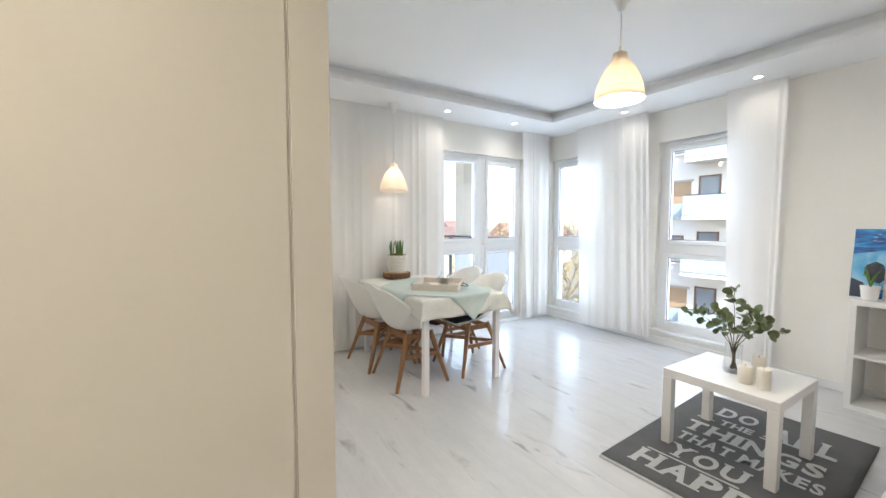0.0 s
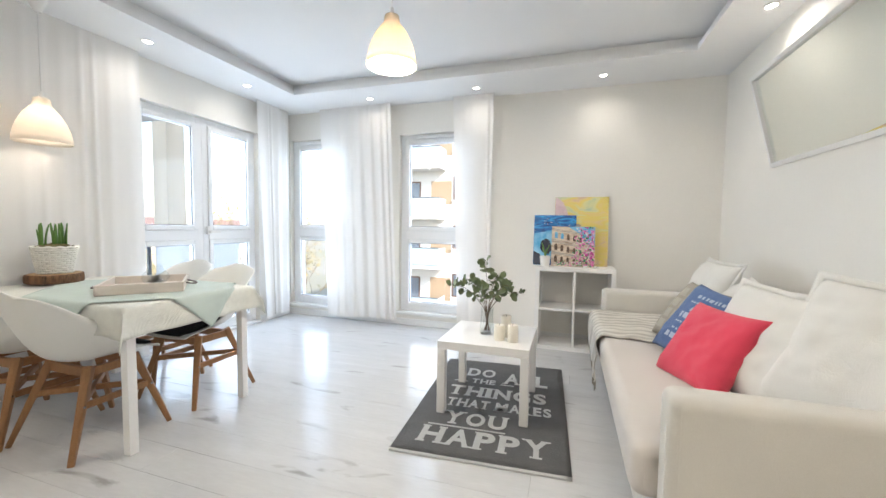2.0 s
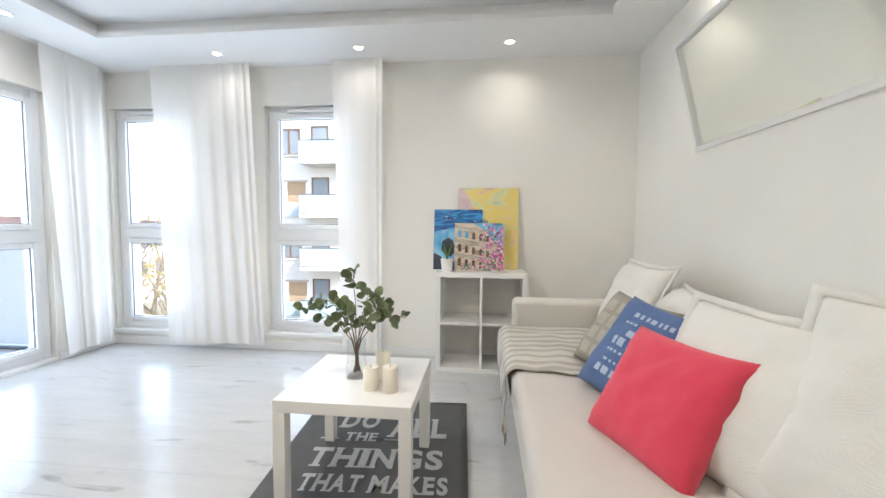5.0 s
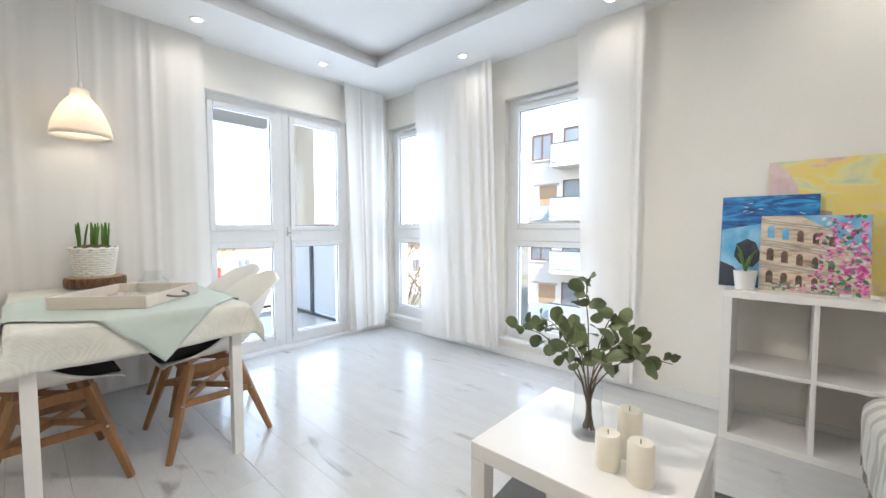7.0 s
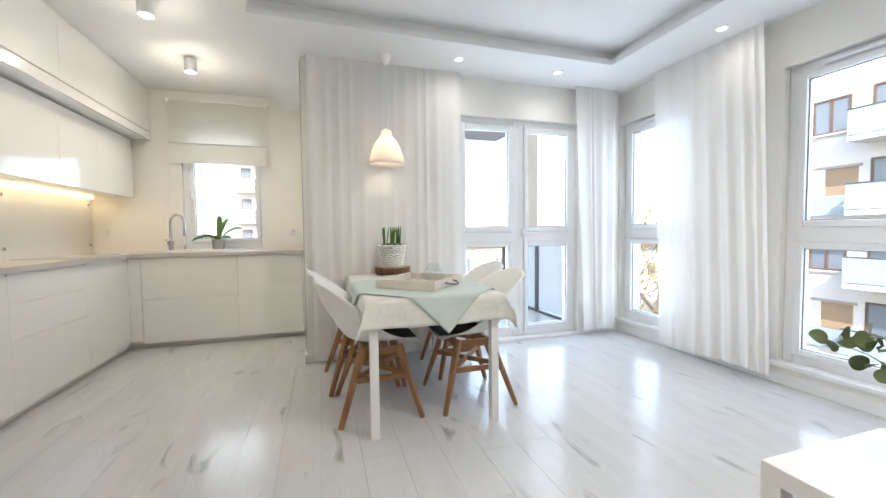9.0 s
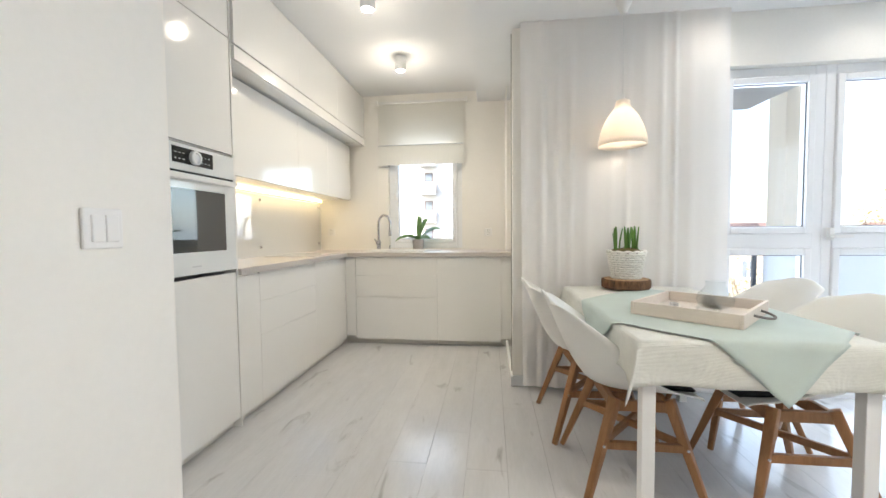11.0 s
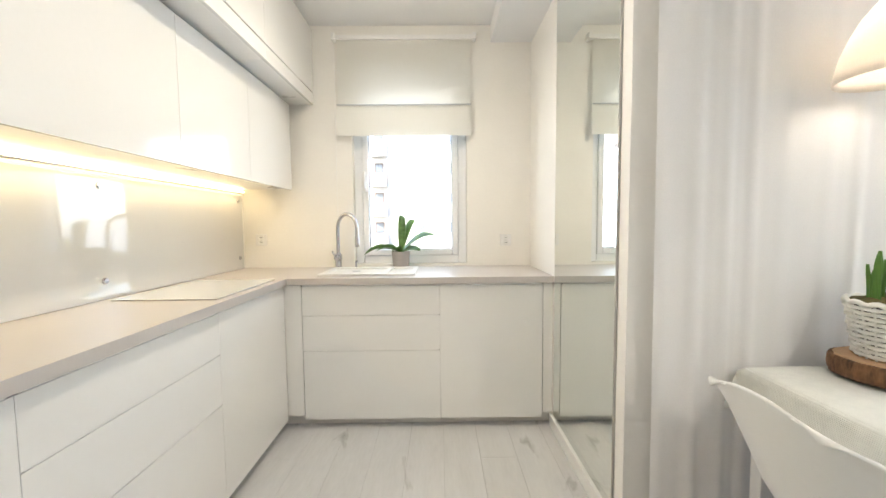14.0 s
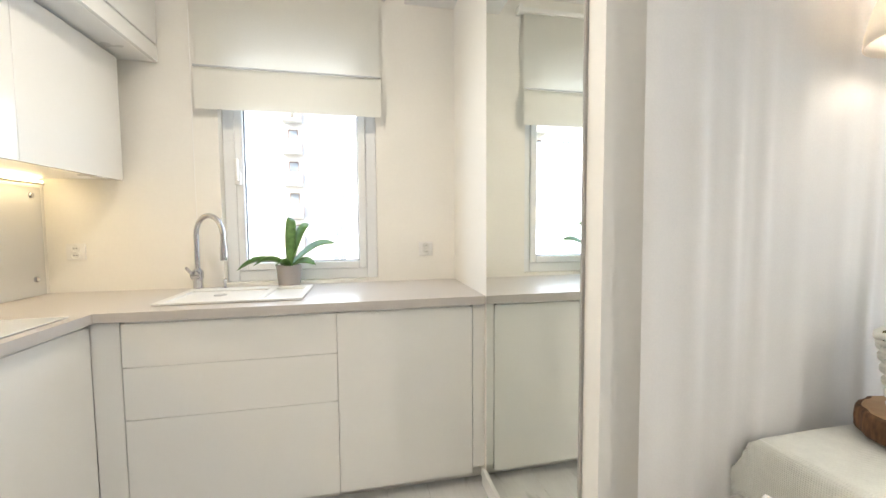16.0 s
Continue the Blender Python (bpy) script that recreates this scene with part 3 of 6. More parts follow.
def tall_units():
    for y0, y1, oven in ((2.17, 2.70, False), (2.70, 3.325, True)):
        u = thing("tall_cabinet", None, label="glossy white floor-to-ceiling kitchen cabinet" + (" housing the oven" if oven else ""), category="cabinet", group="tall kitchen cabinets")
        y0 = max(y0, 2.202)
        if oven:
            part("lower_body", block(KX, y0 + 0.001, 0.085, FX - 0.020, y1 - 0.016, 0.895), SATIN, u)
            part("upper_body", block(KX, y0 + 0.001, 1.555, FX - 0.020, y1 - 0.016, ZT - 0.004), SATIN, u)
            part("side_panel", block(KX, y1 - 0.014, 0.0, FX + 0.004, y1, ZT - 0.004, 0.001), LACQUER, u)
            front_x(u, "door", y0, y1 - 0.016, 0.055, 0.900)
            front_x(u, "door", y0, y1 - 0.016, 1.560, 2.20)
        else:
            part("body", block(KX, y0 + 0.001, 0.085, FX - 0.020, y1 - 0.001, ZT - 0.004), SATIN, u)
            front_x(u, "door", y0, y1, 0.055, 0.898)
            front_x(u, "door", y0, y1, 0.912, 1.555)
            front_x(u, "door", y0, y1, 1.561, 2.20)
            part("finger_groove", block(FX - 0.020, y0 + 0.002, 0.899, FX - 0.006, y1 - 0.002, 0.911), STEEL, u)
        front_x(u, "door", y0, y1 - (0.016 if oven else 0), 2.206, ZT - 0.03)
        part("plinth", block(KX, y0 + 0.001, 0.0, FX - 0.045, y1 - (0.016 if oven else 0.001), 0.085), PLINTH, u)


tall_units()


def oven():
    y0, y1, z0, z1 = 2.706, 3.316, 0.92, 1.545
    x = FX + 0.004
    o = thing("built_in_oven", None, label="white glass built-in oven with a dark window and bar handle", category="oven")
    part("body", block(KX + 0.05, y0 + 0.01, z0 + 0.005, x - 0.022, y1 - 0.01, z1 - 0.005), STEEL, o)
    part("oven_door", block(x - 0.02, y0, z0, x, y1, 1.410, 0.002), OVENWHITE, o, "white glass oven door")
    part("control_panel", block(x - 0.02, y0, 1.420, x, y1, z1, 0.002), OVENWHITE, o)
    part("oven_window", block(x, y0 + 0.085, 1.03, x + 0.002, y1 - 0.085, 1.335, 0.0008), OVENGLASS, o, "dark reflecting oven window")
    d = part("display", block(x, 2.888, 1.452, x + 0.002, 3.148, 1.527, 0.0008), OVENBLACK, o, "black control display")
    for k in range(3):
        for j in range(2):
            for side in (0, 1):
                yy = 2.900 + k * 0.024 + side * 0.165
                part("touch_mark", block(x + 0.002, yy, 1.470 + j * 0.028, x + 0.0028, yy + 0.012, 1.474 + j * 0.028), MARK, d)
    knob = moved(lathe([(0.0, 0.0), (0.034, 0.0), (0.034, 0.014), (0.030, 0.018), (0.023, 0.018), (0.021, 0.010), (0.0, 0.010)], 36), pose(x + 0.002, 3.022, 1.489, 0, 90, 0))
    part("knob", knob, OVENWHITE, o, "white ring-shaped knob")
    part("door_handle", blocks([(x + 0.030, y0 + 0.035, 1.374, x + 0.046, y1 - 0.035, 1.398), (x, y0 + 0.040, 1.377, x + 0.034, y0 + 0.062, 1.395), (x, y1 - 0.062, 1.377, x + 0.034, y1 - 0.040, 1.395)], 0.003), SATIN, o, "satin bar handle")
    part("logo_bar", block(x, 2.985, 0.955, x + 0.001, 3.045, 0.963), MARK, o)
    part("vent_gap", block(x - 0.018, y0 + 0.002, 1.411, x - 0.006, y1 - 0.002, 1.419), OVENBLACK, o)


OVENWHITE = mat("oven_white_glass", (0.74, 0.76, 0.755), 0.08, var=0.01, coat=0.5, rough_var=0.02)
OVENGLASS = mat("oven_dark_glass", (0.035, 0.036, 0.038), 0.03, var=0.1, coat=1.0, rough_var=0.02)
OVENBLACK = mat("oven_black", (0.012, 0.012, 0.012), 0.12, var=0.1)
MARK = mat("printed_mark", (0.55, 0.56, 0.57), 0.5, var=0.05)
oven()


def upper_units():
    ux, z0, z1 = -0.37, 1.482, 2.095
    ys = (3.327, 4.32, 4.90, 5.50)
    for a, b in zip(ys, ys[1:]):
        u = thing("wall_cabinet", None, label="glossy white handleless kitchen wall cabinet", category="cabinet", group="kitchen wall cabinets")
        part("body", block(KX, a + 0.001, z0 + 0.006, ux - 0.020, b - 0.001, z1 - 0.004), SATIN, u)
        part("door", block(ux - 0.018, a + 0.0008, z0, ux, b - 0.0008, z1 - 0.012, 0.0015), LACQUER, u)
    tx = FX + 0.02
    ys = (3.327, 4.08, 4.80, KY - 0.002)
    for a, b in zip(ys, ys[1:]):
        u = thing("top_cabinet", None, label="glossy white deep cabinet under the kitchen ceiling", category="cabinet", group="deep top cabinets")
        part("body", block(KX, a + 0.001, 2.099, tx - 0.020, b - 0.001, ZT - 0.03), SATIN, u)
        part("door", block(tx - 0.018, a + 0.0008, 2.185, tx, b - 0.0008, ZT - 0.03, 0.0015), LACQUER, u)
        part("bottom_panel", block(tx - 0.020, a + 0.001, 2.099, tx, b - 0.001, 2.175, 0.001), LACQUER, u)
    thing("cabinet_cornice", block(KX, 3.344, ZT - 0.028, tx - 0.012, KY - 0.002, ZT - 0.002), LACQUER, label="white cornice strip between cabinets and ceiling", category="trim", kind="structure")


upper_units()
gl = thing("glass_splashback", None, label="white back-painted glass splashback with chrome studs", category="splashback")
part("glass_panel", block(KX, 3.344, CT + 0.002, KX + 0.008, 5.54, 1.445, 0.001), mat("backpainted_glass", (0.70, 0.69, 0.66), 0.06, var=0.01, coat=0.8, rough_var=0.02), gl)
for yy in (3.62, 4.36, 5.48):
    for zz in (1.00, 1.405):
        part("stud", moved(lathe([(0.0, 0.0), (0.014, 0.0), (0.014, 0.006), (0.010, 0.010), (0.0, 0.010)], 20), pose(KX + 0.008, yy, zz, 0, 90, 0)), CHROME, gl)
led = thing("led_strip", None, label="warm white LED strip glowing under the wall cabinets", category="led strip")
part("rail", block(KX + 0.010, 3.346, 1.458, KX + 0.035, 5.53, 1.466), STEEL, led)
part("diffuser", block(KX + 0.011, 3.346, 1.467, KX + 0.030, 5.53, 1.479), LED, led, "glowing warm strip")
ll = new("led_light", bpy.data.lights.new("led_light", "AREA"))
ll.data.shape, ll.data.size, ll.data.size_y, ll.data.energy, ll.data.color = "RECTANGLE", 2.1, 0.03, 0.55, (1.0, 0.76, 0.42)
ll.matrix_world = pose(KX + 0.06, 4.45, 1.452, 0, 0, 90)

# ---- kitchen things ----
mir = thing("wall_mirror", None, label="tall frameless mirror from baseboard to ceiling on the kitchen side wall", category="mirror")
part("mirror_glass", block(MX - 0.006, 4.16, 0.08, MX, 4.935, Z - 0.004), MIRROR, mir)
part("edge_strip", block(MX - 0.008, 4.150, 0.08, MX, 4.159, Z - 0.004), GAPM, mir)
thing("baseboard", block(MX - 0.016, NY - 0.03, 0.0, MX, 4.978, 0.075, 0.003), TRIM, label="white baseboard under the kitchen mirror", category="baseboard", kind="structure")


def socket_outlet(x, y, z, n):
    ob = thing("power_socket", None, label="white wall socket with " + ("two outlets" if n == 2 else "stacked outlets") + " on the kitchen wall", category="socket")
    w = 0.041 * n
    part("cover_plate", block(x - w, y - 0.010, z - 0.042, x + w, y, z + 0.042, 0.003), WHITE, ob)
    for k in range(n):
        cx = x + (k - (n - 1) / 2) * 0.072
        for dz in ((0.0,) if n == 2 else (-0.018, 0.018)):
            o = part("outlet", moved(lathe([(0.0, 0.002), (0.014, 0.002), (0.017, 0.006), (0.019, 0.006), (0.019, 0.0), (0.0, 0.0)], 20), pose(cx, y - 0.010, z + dz, 90, 0, 0)), SATIN, ob)
            for px in (-0.006, 0.006):
                part("pin_hole", block(cx + px - 0.0022, y - 0.0135, z + dz - 0.0022, cx + px + 0.0022, y - 0.0118, z + dz + 0.0022), OVENBLACK, o)


socket_outlet(-0.632, KY, 1.125, 1)
socket_outlet(1.172, KY, 1.108, 1)

hob = thing("induction_hob", None, label="white glass induction hob set flush in the worktop", category="hob")
part("glass_top", block(-0.70, 4.33, CT + 0.001, -0.262, 4.90, CT + 0.006, 0.002), OVENWHITE, hob)
part("bevel_edge", blocks([(-0.703, 4.327, CT + 0.0005, -0.259, 4.3295, CT + 0.005), (-0.703, 4.9005, CT + 0.0005, -0.259, 4.903, CT + 0.005), (-0.2615, 4.33, CT + 0.0005, -0.259, 4.90, CT + 0.005)]), GAPM, hob)

SINKM = mat("sink_composite", (0.78, 0.77, 0.74), 0.35, var=0.03, fine=300)


def sink():
    ob = thing("kitchen_sink", None, label="white composite inset sink with a small drainer bowl", category="sink")
    x0, x1, y0, y1 = -0.07, 0.53, 5.06, 5.46
    z = CT + 0.002

    def ring(a, b, c, d, i0, i1, j0, j1, name, depth):
        bm = bmesh.new()
        for r in ((a, c, z, i0, d, z + 0.010), (i1, c, z, b, d, z + 0.010), (i0, c, z, i1, j0, z + 0.010), (i0, j1, z, i1, d, z + 0.010)):
            box(bm, *r, 0.003)
        part(name, bm, SINKM, ob)
        part("basin", block(i0, j0, z + 0.0005, i1, j1, z + 0.002), SATIN, ob, "shallow basin floor")

    ring(x0, 0.34, y0, y1, x0 + 0.035, 0.325, y0 + 0.035, y1 - 0.08, "rim", 0.1)
    ring(0.342, x1, y0, y1, 0.357, x1 - 0.03, y0 + 0.035, y1 - 0.08, "drainer_rim", 0.1)
    part("drain", moved(lathe([(0.0, 0.0), (0.028, 0.0), (0.028, 0.004), (0.0, 0.004)], 24), pose(0.13, 5.26, z + 0.002)), STEEL, ob)


sink()


def tap():
    ob = thing("kitchen_tap", m=pose(-0.05, 5.49, CT) @ Matrix.Diagonal((1.05, 1.05, 1.14, 1)), label="chrome kitchen mixer tap with a high arched spout", category="tap")
    part("base", lathe([(0.0, 0.0), (0.028, 0.0), (0.028, 0.008), (0.022, 0.012), (0.022, 0.05), (0.026, 0.055), (0.026, 0.085), (0.014, 0.10), (0.0, 0.10)], 28), CHROME, ob)
    arc = [(0, 0, 0.09), (0, 0, 0.25)] + [(0.075 * (1 - math.cos(a)), -0.075 * 0.6 * (1 - math.cos(a)), 0.25 + 0.09 * math.sin(a)) for a in np.linspace(0.15, math.pi, 14)] + [(0.15, -0.09, 0.20)]
    part("spout", tube(arc, 0.012, 14), CHROME, ob)
    part("spray_head", tube([(0.15, -0.09, 0.205), (0.15, -0.09, 0.14)], 0.015, 14), CHROME, ob)
    part("lever", tube([(0.0, -0.02, 0.07), (-0.01, -0.055, 0.085), (-0.015, -0.09, 0.11)], 0.007, 10), CHROME, ob)
    part("lever_hub", moved(lathe([(0.0, 0.0), (0.02, 0.0), (0.02, 0.03), (0.0, 0.032)], 20), pose(0, -0.012, 0.07, 90, 0, 0)), CHROME, ob)


tap()
sd = thing("soap_dispenser", m=pose(0.075, 5.50, CT), label="small chrome soap dispenser beside the tap", category="dispenser")
part("stem", lathe([(0.0, 0.0), (0.016, 0.0), (0.016, 0.006), (0.007, 0.010), (0.007, 0.05), (0.0, 0.05)], 20), CHROME, sd)
part("nozzle", tube([(0.0, 0.0, 0.048), (0.012, -0.02, 0.056), (0.02, -0.05, 0.05)], 0.005, 8), CHROME, sd)

LEAF = mat("orchid_leaf", (0.15, 0.29, 0.08), 0.32, var=0.2, color2=(0.05, 0.12, 0.03), scale=20, stretch=(1, 1, 1))
POTGREY = mat("grey_stoneware", (0.38, 0.35, 0.33), 0.5, var=0.08, fine=200)
SOIL = mat("bark_soil", (0.07, 0.045, 0.025), 0.95, var=0.5, fine=160, bump=0.8, bump_scale=120)


def strap_leaf(bm, base, yaw, length, width, rise, droop, tilt=0.0):
    """A long arching leaf with a keel."""
    rows = []
    for i in range(10):
        s = i / 9
        r = length * s
        z = rise * math.sin(min(1.0, s * 1.1) * math.pi * 0.55) - droop * s * s
        w = width * math.sin(math.pi * (0.08 + 0.92 * s)) ** 0.6 * (1 if s < 0.98 else 0.2)
        c, sn = math.cos(yaw), math.sin(yaw)
        mid_p = Vector(base) + Vector((c * r, sn * r, z))
        side = Vector((-sn * math.cos(tilt), c * math.cos(tilt), math.sin(tilt))) * w
        rows.append([bm.verts.new(mid_p - side + Vector((0, 0, 0.35 * w))), bm.verts.new(mid_p), bm.verts.new(mid_p + side + Vector((0, 0, 0.35 * w)))])
    for a, b in zip(rows, rows[1:]):
        for k in range(2):
            bm.faces.new((a[k], a[k + 1], b[k + 1], b[k]))
    return bm


orch = thing("orchid_plant", m=pose(0.40, 5.50, CT), label="small orchid with arching green leaves in a grey pot", category="plant")
part("pot", lathe([(0.0, 0.0), (0.052, 0.0), (0.056, 0.004), (0.066, 0.112), (0.066, 0.118), (0.060, 0.118), (0.058, 0.10), (0.0, 0.10)], 32), POTGREY, orch)
part("soil", lathe([(0.0, 0.106), (0.03, 0.108), (0.058, 0.102)], 20), SOIL, orch)
for yaw, ln, wd, rs, dr in ((5, 0.25, 0.034, 0.13, 0.0), (40, 0.13, 0.038, 0.19, -0.05), (176, 0.27, 0.030, 0.08, 0.09), (205, 0.18, 0.030, 0.07, 0.05), (-28, 0.17, 0.030, 0.05, 0.03), (82, 0.09, 0.038, 0.23, -0.04), (250, 0.13, 0.028, 0.05, 0.03)):
    lf = part("leaf", strap_leaf(bmesh.new(), (0, 0, 0.105), radians(yaw), ln, wd * 0.9, rs, dr, radians(35)), LEAF, orch, smooth=180)
    shell(lf, 0.002)


BLINDF = sheer("blind_hem_cloth", (0.86, 0.85, 0.80), 0.22, 0.0)


def roller_blind():
    ob = thing("roman_blind", None, label="white cloth roman blind half lowered over the kitchen window", category="blind")
    y = KY - 0.03
    part("head_rail", block(-0.05, y - 0.02, 2.535, 0.935, y + 0.015, 2.565, 0.004), WHITE, ob)
    for x in (-0.055, 0.94):
        part("bracket", blocks([(x - 0.012, y - 0.035, 2.53, x + 0.012, KY, 2.575)], 0.004), WHITE, ob)
    part("cloth", grid_mesh(24, 10, lambda u, v: (-0.035 + 0.945 * u, y - 0.004 + 0.003 * math.sin(9 * u + 4 * v), 2.065 + 0.475 * v)), BLIND, ob, smooth=180)
    part("lower_fold", grid_mesh(24, 8, lambda u, v: (-0.04 + 0.955 * u, y - 0.016 - 0.012 * math.sin(math.pi * v) + 0.002 * math.sin(11 * u), 1.865 + 0.21 * v)), BLINDF, ob, smooth=180)
    part("back_fold", grid_mesh(24, 8, lambda u, v: (-0.035 + 0.945 * u, y + 0.006 + 0.004 * math.sin(math.pi * v), 1.87 + 0.2 * v)), BLINDF, ob, smooth=180)
    part("batten", block(-0.04, y - 0.034, 2.074, 0.915, y - 0.026, 2.083, 0.002), MARK, ob)
    part("pull_tab", block(0.425, y - 0.016, 1.84, 0.445, y - 0.012, 1.865, 0.002), WHITE, ob)
    part("chain", tube([(-0.05, y - 0.03, 2.54), (-0.052, y - 0.03, 1.5), (-0.05, y - 0.03, 1.25)], 0.0018, 6), WHITE, ob)


roller_blind()

# ---- dining group ----
TX0, TX1, TY0, TY1, TZ = 1.70, 2.475, 2.65, 3.97, 0.74
dt = thing("dining_table", None, label="white rectangular dining table with square legs", category="table")
part("tabletop", block(TX0, TY0, TZ - 0.03, TX1, TY1, TZ, 0.003), WHITE, dt)
part("apron", blocks([(TX0 + 0.03, TY0 + 0.03, TZ - 0.09, TX1 - 0.03, TY0 + 0.05, TZ - 0.03), (TX0 + 0.03, TY1 - 0.05, TZ - 0.09, TX1 - 0.03, TY1 - 0.03, TZ - 0.03), (TX0 + 0.03, TY0 + 0.05, TZ - 0.09, TX0 + 0.05, TY1 - 0.05, TZ - 0.03), (TX1 - 0.05, TY0 + 0.05, TZ - 0.09, TX1 - 0.03, TY1 - 0.05, TZ - 0.03)]), WHITE, dt)
for x in (TX0 + 0.02, TX1 - 0.065):
    for y in (TY0 + 0.02, TY1 - 0.065):
        part("leg", block(x, y, 0.0, x + 0.045, y + 0.045, TZ - 0.03, 0.003), WHITE, dt)

CLOTH = weave(mat("crinkle_cloth", (0.74, 0.74, 0.68), 0.85, var=0.06, scale=30, fine=220), 70, 0.35, 0.003, ("Z", "Y"))
MINT = weave(mat("mint_cotton", (0.54, 0.615, 0.57), 0.9, var=0.05, scale=8, fine=300), 260, 0.3)


def draped(p, q, x0, x1, y0, y1, top, lift, seed):
    """Where a point of a flat cloth comes to lie when the cloth hangs over a table's edges."""
    dx = max(x0 - p, 0, p - x1)
    dy = max(y0 - q, 0, q - y1)
    sx = -1 if p < x0 else 1
    sy = -1 if q < y0 else 1
    cx, cy = min(max(p, x0), x1), min(max(q, y0), y1)
    d = math.hypot(dx, dy)
    corner = min(dx, dy)
    ripple = 0.010 * math.sin(11 * (p + q) + seed) + 0.008 * math.sin(23 * (p - q) + seed * 2)
    out = lift + 0.006 + 0.10 * d + (ripple * min(1, d / 0.1))
    ox = sx * (out + 0.22 * corner) if dx > 0 else 0
    oy = sy * (out + 0.22 * corner) if dy > 0 else 0
    z = top + lift - (max(dx, dy) + 0.35 * corner if d else 0) * 0.985
    z += 0.0012 * math.sin(17 * p + seed) * math.sin(13 * q) if d == 0 else 0
    return (cx + ox, cy + oy, z)


tc = thing("tablecloth", None, label="off-white crinkled tablecloth draped over the dining table", category="tablecloth")
tcm = part("cloth", grid_mesh(60, 84, lambda u, v: draped(TX0 - 0.15 + (TX1 - TX0 + 0.30) * u, TY0 - 0.15 + (TY1 - TY0 + 0.28) * v, TX0, TX1, TY0, TY1, TZ, 0.003, 1.0)), CLOTH, tc, smooth=180)
shell(tcm, 0.0025, 1)
mc = thing("table_topper", None, label="mint green square cloth laid cornerwise over the tablecloth", category="tablecloth")


def mint_point(u, v):
    h = 0.99
    a, b = (u - 0.5) * h, (v - 0.5) * h
    c, s = math.cos(radians(45)), math.sin(radians(45))
    return draped(2.13 + c * a - s * b, 3.15 + s * a + c * b, TX0, TX1, TY0, TY1, TZ, 0.0095, 1.0)


mcm = part("cloth", grid_mesh(64, 64, mint_point), MINT, mc, smooth=180)
shell(mcm, 0.002, 1)

PAD = weave(mat("charcoal_felt", (0.035, 0.037, 0.042), 0.95, var=0.15, fine=300), 200, 0.4)


